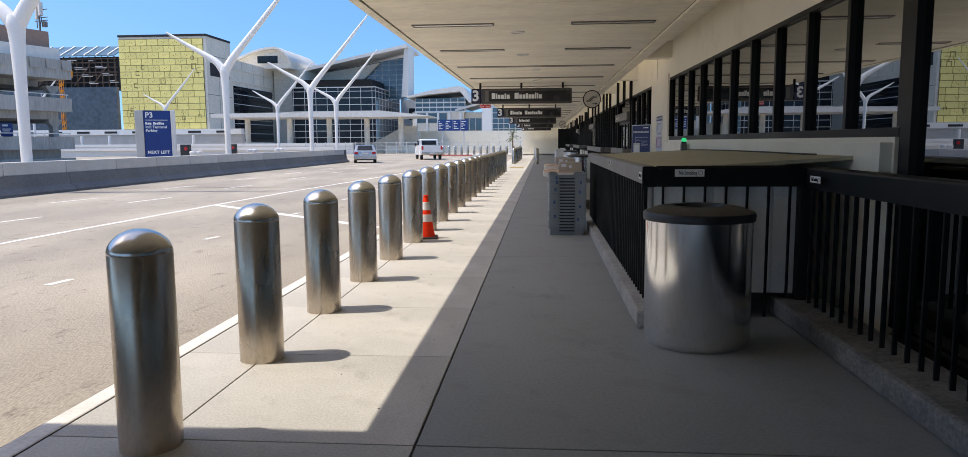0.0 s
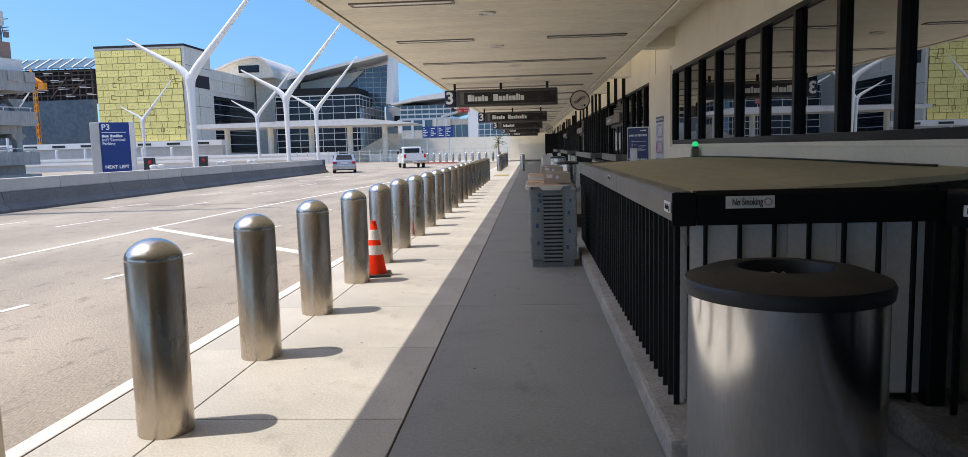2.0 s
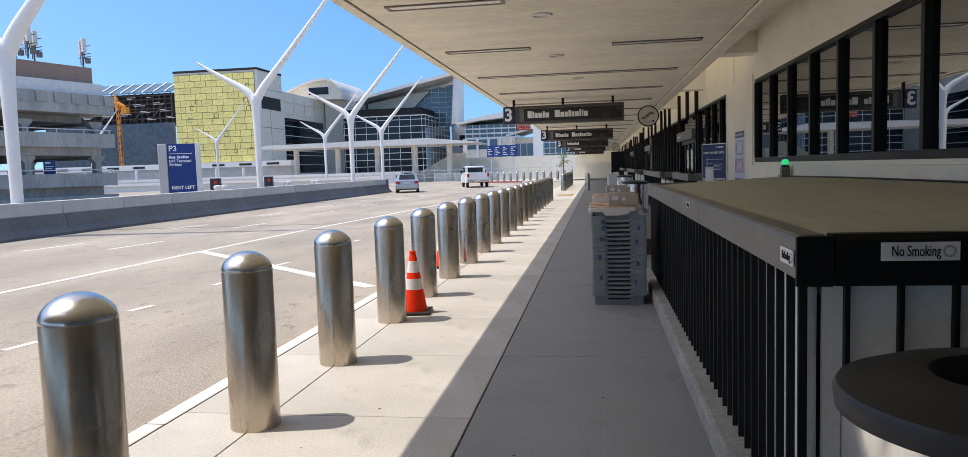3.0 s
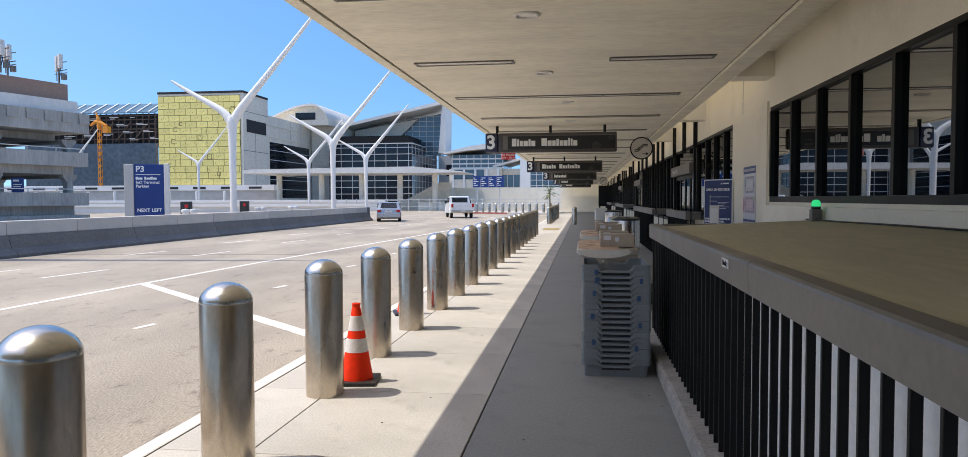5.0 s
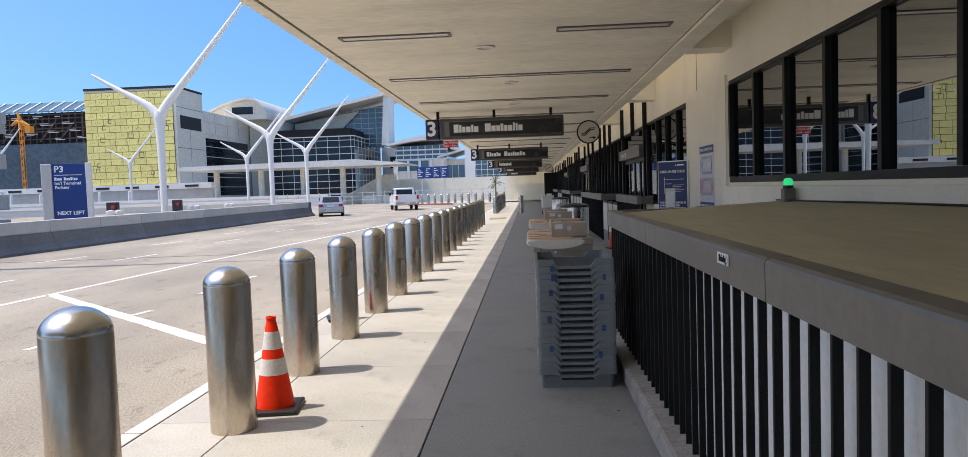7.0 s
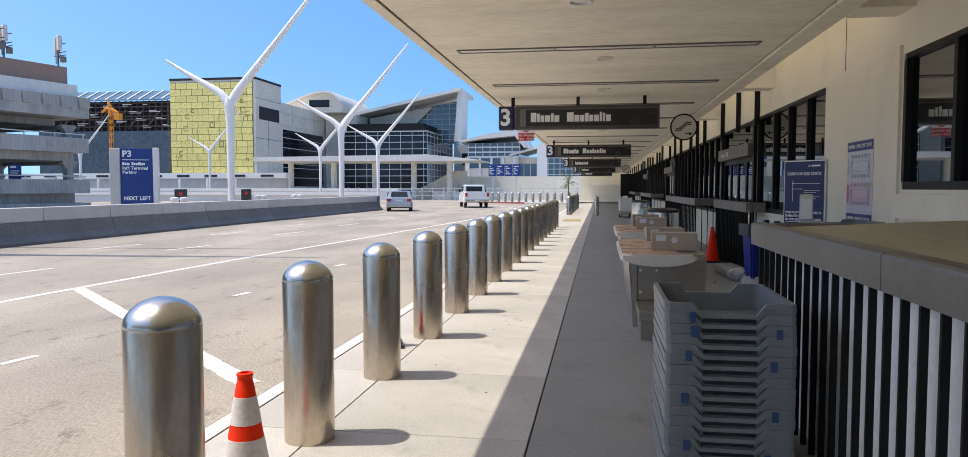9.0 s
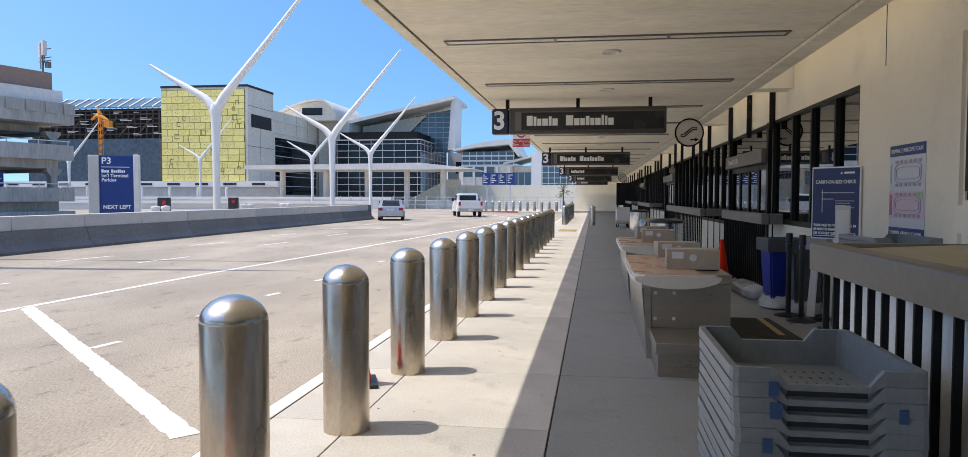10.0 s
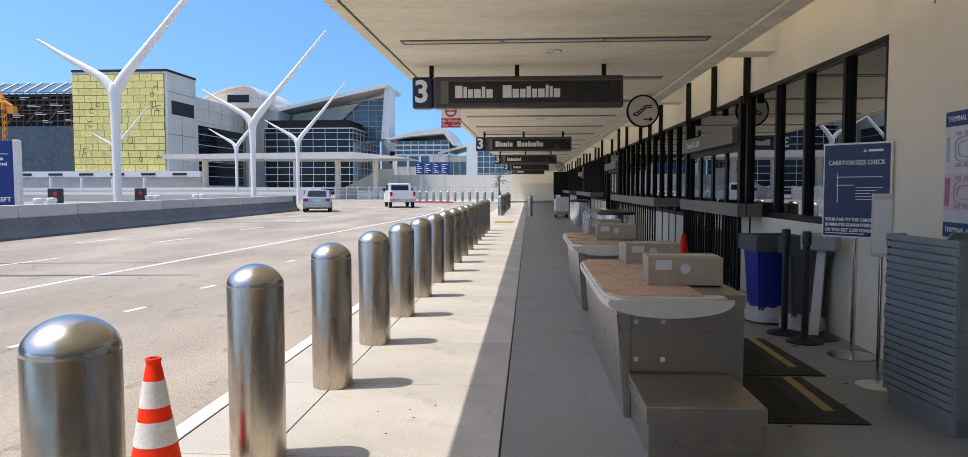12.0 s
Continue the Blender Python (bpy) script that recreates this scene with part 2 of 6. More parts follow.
# ---- building helpers ----
def box(bm, x0, x1, y0, y1, z0, z1, bevel=0.0):
    vs = [bm.verts.new((x, y, z)) for x in (x0, x1) for y in (y0, y1) for z in (z0, z1)]
    fs = [bm.faces.new([vs[i] for i in q]) for q in ((0, 1, 3, 2), (4, 6, 7, 5), (0, 4, 5, 1), (2, 3, 7, 6), (0, 2, 6, 4), (1, 5, 7, 3))]
    if bevel:
        es = list({e for f in fs for e in f.edges})
        bmesh.ops.bevel(bm, geom=es, offset=bevel, segments=2, affect="EDGES", profile=0.5)
    return bm


def boxes(*list_of):
    bm = bmesh.new()
    for b in list_of:
        box(bm, *b)
    return bm


def prism(bm, pts, axis, a, b):
    """A flat outline (u, v), pushed along an axis from a to b. axis x: (u, v) is (y, z); y: (x, z); z: (x, y)."""
    def at(u, v, w):
        return {"x": (w, u, v), "y": (u, w, v), "z": (u, v, w)}[axis]
    lo, hi = [bm.verts.new(at(u, v, a)) for u, v in pts], [bm.verts.new(at(u, v, b)) for u, v in pts]
    bm.faces.new(lo)
    bm.faces.new(hi[::-1])
    for i in range(len(pts)):
        j = (i + 1) % len(pts)
        bm.faces.new((lo[i], hi[i], hi[j], lo[j]))
    bmesh.ops.recalc_face_normals(bm, faces=bm.faces[:])
    return bm


def lathe(bm, profile, segs=32, cx=0.0, cy=0.0):
    rings = []
    for r, z in profile:
        if r < 1e-5:
            rings.append([bm.verts.new((cx, cy, z))])
        else:
            rings.append([bm.verts.new((cx + r * math.cos(2 * math.pi * k / segs), cy + r * math.sin(2 * math.pi * k / segs), z)) for k in range(segs)])
    for A, B in zip(rings, rings[1:]):
        for k in range(segs):
            n = (k + 1) % segs
            if len(A) == 1 and len(B) > 1:
                bm.faces.new((A[0], B[k], B[n]))
            elif len(B) == 1 and len(A) > 1:
                bm.faces.new((A[k], A[n], B[0]))
            elif len(A) > 1:
                bm.faces.new((A[k], A[n], B[n], B[k]))
    for ring in (rings[0], rings[-1]):
        if len(ring) > 1:
            bm.faces.new(ring)
    bmesh.ops.recalc_face_normals(bm, faces=bm.faces[:])
    return bm


def tube(bm, pts, radii, segs=10):
    """A round bar that follows points, with a radius at each."""
    pts = [Vector(p) for p in pts]
    rings, side = [], None
    for i, p in enumerate(pts):
        way = (pts[min(i + 1, len(pts) - 1)] - pts[max(i - 1, 0)]).normalized()
        if side is None:
            side = way.orthogonal().normalized()
        side = (side - way * side.dot(way)).normalized()
        up = way.cross(side)
        r = radii[i] if isinstance(radii, (list, tuple)) else radii
        rings.append([bm.verts.new(p + r * (math.cos(2 * math.pi * k / segs) * side + math.sin(2 * math.pi * k / segs) * up)) for k in range(segs)])
    for A, B in zip(rings, rings[1:]):
        for k in range(segs):
            n = (k + 1) % segs
            bm.faces.new((A[k], A[n], B[n], B[k]))
    bm.faces.new(rings[0][::-1])
    bm.faces.new(rings[-1])
    return bm


def eased(pts, radii, n):
    """Points and radii along a smooth curve through a few given ones."""
    P = [Vector(p) for p in pts]
    out, rad = [], []
    m = len(P) - 1
    for i in range(n + 1):
        u = m * i / n
        k = min(int(u), m - 1)
        f = u - k
        a, b, c, d = P[max(k - 1, 0)], P[k], P[k + 1], P[min(k + 2, m)]
        out.append(0.5 * (2 * b + (c - a) * f + (2 * a - 5 * b + 4 * c - d) * f * f + (3 * b - a - 3 * c + d) * f ** 3))
        rad.append(radii[k] + (radii[k + 1] - radii[k]) * f)
    return out, rad


def part(name, bm, material, parent=None, label="", smooth=False):
    me = bpy.data.meshes.new(name)
    bm.to_mesh(me)
    bm.free()
    me.materials.append(material)
    if smooth:
        me.shade_smooth()
        me.set_sharp_from_angle(angle=radians(38))
    ob = new(name, me)
    ob.parent = parent
    if label:
        ob["label"] = label
    return ob


def piece(name, me, parent, at=(0, 0, 0)):
    ob = new(name, me)
    ob.parent = parent
    ob.location = at
    return ob


def mesh_of(bm, material, name="piece"):
    me = bpy.data.meshes.new(name)
    bm.to_mesh(me)
    bm.free()
    me.materials.append(material)
    return me


def thing(name, label, category, m=None, group="", kind=""):
    ob = tagged(new(name), label, category, group, kind)
    if m is not None:
        ob.matrix_basis = m
    return ob


def structure(name, bm, material, label="", category="", smooth=False):
    ob = part(name, bm, material, None, "", smooth)
    return tagged(ob, label, category, "", "structure")


def words(text, size, material, parent, m, align="LEFT", name="lettering", bold=0.0, width=None):
    """Raised lettering in the built-in font, lying in the local x-y plane of m."""
    cu = bpy.data.curves.new(name, "FONT")
    cu.body, cu.size, cu.extrude, cu.align_x, cu.align_y, cu.offset = text, size, 0.0015, align, "CENTER", bold
    tmp = bpy.data.objects.new(name, cu)
    me = bpy.data.meshes.new_from_object(tmp)
    bpy.data.objects.remove(tmp)
    me.materials.append(material)
    ob = new(name, me)
    ob.parent = parent
    ob.matrix_basis = m
    if width:
        xs = [v.co.x for v in me.vertices]
        if xs:
            ob.scale.x = width / (max(xs) - min(xs))
    return ob


def mark_bars(parent, lengths, height, gap, x0, z0, y0, y1):
    """A row of plain upright bars in the place of a name."""
    x = x0
    for w, h in lengths:
        if w > 0:
            part("name_bar", boxes((x, x + w, y0, y1, z0, z0 + height * h)), M_LETTER, parent)
        x += abs(w) + gap


def joined(ob):
    ob["kind"] = "stuff"
    return ob


# ---- large structure ----
SEAMS = [3.68 + 1.478 * i for i in range(-12, 24)]
ROAD_Z = -0.15
structure("ground", boxes((-1500, 1500, -1500, 2500, -0.6, -0.3)), M_GROUND, "pale paved airport ground reaching far out", "ground")
structure("road", boxes((-60, -2.44, -60, 130, -0.29, ROAD_Z), (-60, 30, 130, 160, -0.29, ROAD_Z)), M_ROAD, "worn sun-bleached grey asphalt road with lane lines", "road")
pavement = structure("pavement", boxes((-2.3, 8, -60, 100, -0.28, -0.012)), M_JOINT, "pale concrete slab pavement with dark joints", "pavement")
# Interior gloom is put into the floor colour.
structure("terminal_floor", boxes((2.86, 9, -60, 100, -0.011, 0.0)), M_DARK, "indoor floor behind the glass, coloured dark as unlit", "floor")


def slab_mesh(w, l, m=M_WALK):
    return mesh_of(box(bmesh.new(), 0, w, 0, l, -0.02, 0.0, 0.004), m, "slab")


strip_a, strip_b = slab_mesh(0.575, 1.47), slab_mesh(1.282, 1.47)
strip_c = slab_mesh(3.23, 1.47 * 4 + 0.024, M_SHADEWALK)
for i, y in enumerate(SEAMS):
    piece("slab", strip_a, pavement, (-2.29, y + 0.004, 0))
    piece("slab", strip_b, pavement, (-1.706, y + 0.004, 0))
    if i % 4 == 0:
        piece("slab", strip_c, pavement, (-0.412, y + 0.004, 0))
for i in range(24):
    piece("slab", slab_mesh(1.865, 2.0) if i == 0 else pavement.children[-1].data, pavement, (-2.29, SEAMS[-1] + 1.49 + 2.01 * i, 0))
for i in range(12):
    piece("slab", slab_mesh(3.23, 4.0, M_SHADEWALK) if i == 0 else pavement.children[-1].data, pavement, (-0.412, SEAMS[-1] + 1.49 + 4.01 * i, 0))
kerb = structure("kerb", boxes((-2.44, -2.302, -60, 82, -0.3, -0.004)), M_JOINT, "pale painted concrete kerb along the road", "kerb")
kerb_me = mesh_of(box(bmesh.new(), 0, 0.133, 0, 2.97, -0.15, 0.002, 0.012), M_KERB, "kerb_stone")
for i in range(30):
    piece("kerb_stone", kerb_me, kerb, (-2.436, -7 + 2.98 * i, 0))

# far pavement bulge that the road bends round
structure("island_pavement", prism(bmesh.new(), [(-2.5, 82), (-6, 84), (-13.5, 89), (-14, 92), (-8, 99), (8, 100), (8, 82)], "z", -0.28, 0.0), M_WALK, "far concrete pavement bulging into the road", "pavement")
structure("red_kerb", prism(bmesh.new(), [(-8, 85.2), (-13.5, 88.9), (-13.6, 89.1), (-8, 85.4)], "z", -0.2, 0.03), M_REDKERB, "faded red painted kerb", "kerb")


def lane(name, label, quads):
    """Painted lines with slightly worn, uneven edges."""
    bm = bmesh.new()
    rnd = random.Random(len(name))
    for (xa, ya), (xb, yb), w in quads:
        dx, dy = xb - xa, yb - ya
        ln = math.hypot(dx, dy)
        n = max(2, int(min(ln, 9.0) / 0.07))
        ux, uy = dx / ln, dy / ln
        sides = []
        for side in (-1, 1):
            pts = []
            for i in range(n + 1):
                off = side * (w / 2 - (rnd.random() ** 3) * min(0.022, w * 0.12))
                d = ln * i / n + (rnd.uniform(-0.02, 0.02) if 0 < i < n else 0)
                pts.append((xa + ux * d - uy * off, ya + uy * d + ux * off))
            sides.append(pts)
        lo = [[bm.verts.new((x, y, ROAD_Z - 0.002)) for x, y in p] for p in sides]
        hi = [[bm.verts.new((x, y, ROAD_Z + 0.004)) for x, y in p] for p in sides]
        for i in range(n):
            bm.faces.new((hi[0][i], hi[0][i + 1], hi[1][i + 1], hi[1][i]))
            for q in (0, 1):
                bm.faces.new((lo[q][i], lo[q][i + 1], hi[q][i + 1], hi[q][i]))
    bmesh.ops.recalc_face_normals(bm, faces=bm.faces[:])
    return structure(name, bm, M_LINE, label, "road marking")


curve = [(-8.75, -12), (-8.72, 12), (-8.5, 19), (-8.3, 24), (-7.75, 31), (-7.1, 40), (-6.3, 52), (-6.1, 60), (-6.9, 68), (-9.5, 76), (-14, 82)]
lane("lane_line", "long solid white lane line", [(a, b, 0.13) for a, b in zip(curve, curve[1:])])
lane("cross_line", "slanting white stripe across the kerb lane", [((-8.45, 19.03), (-2.91, 13.98), 0.21)])
lane("short_dashes", "short white dashes along the kerb lane", [((-5.53, y), (-5.46, y + 0.38), 0.1) for y in (4.2, 6.2, 8.2, 10.2, 12.2, 14.25, 16.53, 18.66, 20.81, 23, 25, 27.2, 29.4)])
lane("lane_dashes", "white dashed lane line", [((-11.35, y), (-11.1, y + 1.9), 0.11) for y in (8, 14, 19.8, 26, 32.6, 39, 45, 51)])
lane("far_lane_dashes", "white dashed line of the far lane", [((-13.6, y), (-13.3, y + 1.8), 0.11) for y in (13.5, 19.7, 26, 32.2, 38.5, 44.7, 51)])
structure("tar_seam", prism(bmesh.new(), [(-16.2, 26.2), (-8.2, 26.88), (-8.2, 26.93), (-16.2, 26.26)], "z", ROAD_Z, ROAD_Z + 0.004), M_JOINT, "thin dark tar seam across the road", "road seam")
structure("tactile_strip", boxes((-1.7, -0.9, 41.5, 43.4, -0.01, 0.008)), M_YELLOW, "yellow tactile paving strip", "paving")

# canopy over the pavement
CZ = 3.17
structure("ceiling", boxes((-1.98, 2.06, 2.0, 92, CZ, CZ + 0.25), (-2.12, -2.0, 2.0, 92, CZ - 0.015, CZ + 0.7), (-2.0, 2.06, 2.0, 92, CZ + 0.25, CZ + 0.7), (2.08, 2.3, 2.0, 92, CZ - 0.03, CZ + 0.7), (2.3, 2.778, 2.0, 15.5, CZ + 0.28, CZ + 0.7), (2.08, 2.3, 2.0, 92, CZ + 0.7, 4.6)), M_CEIL, "cream plastered canopy ceiling with dark edge seams", "ceiling")
structure("ceiling_bridge", boxes((-26, 9, -16, 3.37, CZ + 0.71, CZ + 1.5), (-2.12, 2.78, -60, 2.0, CZ, CZ + 0.7)), M_CEIL, "cream plastered bridge deck over road and pavement", "ceiling")
structure("trim", boxes((-2.0, -1.98, 2.0, 92, CZ + 0.01, CZ + 0.25), (2.06, 2.08, 2.0, 92, CZ + 0.01, CZ + 0.25)), M_JOINT, "dark shadow gap along the canopy edges", "trim")

# terminal wall: piers, wall under and over the windows
W = 2.78
structure("wall_east", boxes(
    (W, 3.0, 5.95, 15.72, 0.0, 1.48), (W, 3.0, -20, 15.72, 2.74, 3.6), (W, 3.0, 15.72, 18.05, 0.0, 3.6),
    (W, 3.0, 18.05, 92, 2.76, 3.6), (W, 3.0, 18.05, 22.3, 0.0, 1.08), (W, 3.0, 26.0, 36.6, 0.0, 0.9), (W, 3.0, 40.5, 52, 0.0, 0.9), (W, 3.0, 56, 92, 0.0, 0.9),
    (2.69, W, 5.98, 15.68, 1.22, 1.44)), M_STUCCO, "cream stucco terminal wall with long dark windows", "wall")
structure("wall_pier", boxes((2.75, W, 15.76, 18.03, 0.0, 2.83)), M_STUCCO, "cream stucco pier standing proud of the wall", "wall")
structure("wall_joint", boxes((W - 0.004, W, 17.395, 17.407, 2.84, 3.6)), M_JOINT, "thin dark joint in the stucco", "joint")
structure("wall_upper", boxes((W, 3.0, 2.0, 92, 3.602, 6.2)), M_STUCCO, "cream stucco upper wall above the open light slot", "wall")
for y in (15.5, 20.9, 26.3, 31.7, 37.1, 42.5, 47.9, 53.3, 58.7, 64.1, 69.5, 74.9, 80.3, 85.7):
    structure("wall_beam", boxes((2.302, W - 0.002, y, y + 0.42, 3.13, 4.3)), M_STUCCO, "cream stucco beam crossing the light slot", "beam")
# Same near-black on the hall walls, in place of an unlit interior.
structure("wall_inside", boxes((8.8, 9, -60, 92, 0, 3.7), (3.0, 9, -60, -59.8, 0, 3.7), (3.0, 9, 92, 92.2, 0, 3.7), (3.0, 9, -60, 92, 3.62, 3.8)), M_DARK, "hall walls behind the glass, coloured dark as unlit", "wall")
structure("wall_end", boxes((-2.3, 9, 92.2, 92.6, 0, 3.9)), M_STUCCO, "pale wall closing the far end of the walkway", "wall")
structure("wall_south", boxes((W, 3.0, -60, -20, 0, 3.6)), M_STUCCO, "cream stucco wall", "wall")


def window_row(name, label, ys, z0, z1, x=W + 0.02, post=0.065, deep=0.075, pane=G_WIN):
    """A run of tall panes between deep dark mullions, with sill and head rails."""
    w = thing(name, label, "window", kind="structure")
    part("window_frame", boxes((x - 0.02, x + 0.06, ys[0], ys[-1], z0, z0 + 0.07), (x - 0.02, x + 0.06, ys[0], ys[-1], z1 - 0.05, z1)), M_BRONZE, w)
    me = mesh_of(box(bmesh.new(), -deep + 0.05, 0.06, -post / 2, post / 2, z0 + 0.072, z1 - 0.052, 0.004), M_BRONZE, "mullion")
    for y in ys:
        piece("mullion", me, w, (x, y, 0))
    for a, b in zip(ys, ys[1:]):
        p = part("pane", boxes((x + 0.03, x + 0.038, a + post / 2, b - post / 2, z0 + 0.07, z1 - 0.05)), pane, w)
        p.visible_shadow = False
    return w


win_y = [5.9 + 0.979 * i for i in range(11)]
window_row("window_1", "long row of dark bronze framed tinted panes", win_y, 1.48, 2.74)
window_row("window_2", "dark bronze framed tall tinted panes down to the floor", [-8.0 + 1.38 * i for i in range(11)], 0.0, 2.74, post=0.16)
window_row("window_3", "dark framed tinted panes beside the entrance", [18.1, 18.95, 19.95, 20.9, 22.1], 1.08, 2.76)
k = 4
for a, b in ((26.0, 36.6), (40.5, 52.0), (56.0, 91.5)):
    n = round((b - a) / 0.98)
    window_row("window_%d" % k, "run of dark framed tinted panes along the terminal", [a + (b - a) * i / n for i in range(n + 1)], 0.9, 2.76)
    k += 1


def entrance(name, y0, y1, numbered):
    """Automatic sliding doors: dark frame, header box with a sign, four glass leaves."""
    d = thing(name, "dark framed automatic glass doors under a grey header box", "door", kind="structure")
    x = W + 0.03
    part("door_frame", boxes((x - 0.06, x + 0.08, y0, y0 + 0.14, 0, 2.76), (x - 0.06, x + 0.08, y1 - 0.14, y1, 0, 2.76), (x, x + 0.06, y0 + 0.14, y1 - 0.14, 2.7, 2.76)), M_BRONZE, d)
    part("header", box(bmesh.new(), x - 0.14, x + 0.08, y0 + 0.15, y1 - 0.15, 2.1, 2.34, 0.01), M_CAP, d, "grey header box")
    part("transom_pane", boxes((x + 0.02, x + 0.03, y0 + 0.15, y1 - 0.15, 2.35, 2.69)), G_WIN, d).visible_shadow = False
    n = 4
    for i in range(n):
        a, b = y0 + 0.15 + (y1 - y0 - 0.3) * i / n, y0 + 0.15 + (y1 - y0 - 0.3) * (i + 1) / n
        leaf = part("door_leaf", boxes((x, x + 0.05, a + 0.005, a + 0.06, 0.02, 2.09), (x, x + 0.05, b - 0.06, b - 0.005, 0.02, 2.09), (x, x + 0.05, a + 0.06, b - 0.06, 0.02, 0.2), (x, x + 0.05, a + 0.06, b - 0.06, 2.0, 2.09)), M_BRONZE, d)
        part("pane", boxes((x + 0.02, x + 0.028, a + 0.06, b - 0.06, 0.2, 2.0)), G_DOOR, leaf).visible_shadow = False
    if numbered:
        words("Terminal 3  L2-04", 0.14, M_LETTER, d, Matrix.Translation((x - 0.145, y1 - 0.5, 2.21)) @ Matrix(((0, 0, -1, 0), (-1, 0, 0, 0), (0, 1, 0, 0), (0, 0, 0, 1))))
    return d


entrance("door_1", 22.3, 26.0, True)
entrance("door_2", 36.6, 40.5, False)
entrance("door_3", 52.0, 56.0, False)

# dark fins on the wall over the storefront
for y in (22.0, 23.8, 25.7, 28.6, 30.1, 31.6, 34.4, 36.4, 38.4, 42, 43.5, 45, 48, 50, 52, 55, 57, 59, 63, 66, 69, 73, 77, 81, 85):
    structure("trim_fin", boxes((W - 0.09, W - 0.002, y - 0.02, y + 0.02, 2.62, 3.42)), M_BRONZE, "dark bronze fin on the cream wall", "trim")


# ---- ceiling fittings ----
def strip_light():
    t = thing("ceiling_light", "long recessed strip light with a yellowed diffuser", "ceiling light", group="canopy strip lights")
    part("frame", boxes((-0.6, 0.6, -0.1, -0.075, -0.016, 0), (-0.6, 0.6, 0.075, 0.1, -0.016, 0), (-0.6, -0.57, -0.075, 0.075, -0.016, 0), (0.57, 0.6, -0.075, 0.075, -0.016, 0)), M_CAP, t)
    part("diffuser", box(bmesh.new(), -0.57, 0.57, -0.074, 0.074, -0.009, -0.001, 0.003), M_LENS, t)
    return t


first = strip_light()
first.matrix_basis = pose(-1.12, 11.22, CZ)
spots = [(1.2, 11.22), (-1.12, 14.2), (1.2, 14.2), (-1.12, 8.2), (1.2, 8.2)]
for i in range(24):
    spots += [(x, 17.22 + 3.0 * i) for x in (-1.15, 0.02, 1.19)]
for x, y in spots:
    copy_thing(first, pose(x, y, CZ))


def downlight():
    t = thing("downlight", "round flush ceiling downlight with a white rim", "ceiling light", group="canopy downlights")
    part("rim", lathe(bmesh.new(), [(0.075, 0), (0.115, 0), (0.12, -0.012), (0.1, -0.022), (0.08, -0.01), (0.075, 0)], 28), M_ROOF, t, smooth=True)
    part("lens", lathe(bmesh.new(), [(0, -0.006), (0.078, -0.006), (0.078, 0), (0, 0)], 24), M_LENS, t)
    return t


dl = downlight()
dl.matrix_basis = pose(-0.2, 12.0, CZ)
for y in (15.0, 17.95, 20.9, 23.9, 26.9, 29.9, 32.9):
    copy_thing(dl, pose(-0.2 if y < 16 else 0.03, y, CZ))


# ---- hanging signs ----
NAME_A = [(0.075, 1), (0.035, .9), (0.05, .7), (0.07, .7), (0.035, .9), (0.065, .7), (-0.08, 0), (0.09, 1), (0.065, .7), (0.055, .7), (0.045, .9), (0.05, .7), (0.065, .7), (0.03, 1), (0.03, .9), (0.065, .7)]
NAME_B = [(0.035, 1), (0.065, .7), (0.045, .9), (0.065, .7), (0.05, .7), (0.035, .9), (0.065, .7), (0.045, .9)]


def airline_sign(y, marks):
    t = thing("hanging_sign", "brown hanging airline sign with a white 3 on navy", "sign", pose(-0.427, y, 2.57), "airline signs")
    part("body", box(bmesh.new(), -1.17, 1.463, -0.09, 0.09, 0, 0.44, 0.03), M_SIGN, t)
    part("end_cap", box(bmesh.new(), -1.463, -1.172, -0.095, 0.095, 0, 0.44, 0.03), M_NAVY, t, "navy end block")
    part("face", boxes((-0.95, 1.42, -0.096, -0.088, 0.07, 0.36)), M_SIGNFACE, t, "black lettering panel")
    part("face_rim", boxes((-1.06, 1.44, -0.093, -0.089, 0.37, 0.38), (-1.06, -0.955, -0.093, -0.089, 0.06, 0.37)), M_CAP, t)
    words("3", 0.42, M_LETTER, t, pose(-1.33, -0.1, 0.22, 90), "CENTER", bold=0.012)
    mark_bars(t, [(1.36 * w, h) for w, h in marks], 0.17, 0.015, -0.86, 0.14, -0.102, -0.095)
    for x in (-1.2, 0.0, 1.2):
        part("hanger", boxes((x - 0.03, x + 0.03, -0.03, 0.03, 0.44, 0.6)), M_BRONZE, t)
    return t


for y, marks in ((21.94, NAME_A), (34.2, NAME_A), (46.4, NAME_B), (60.0, NAME_B[:6]), (74.0, NAME_B[:7])):
    airline_sign(y, marks)


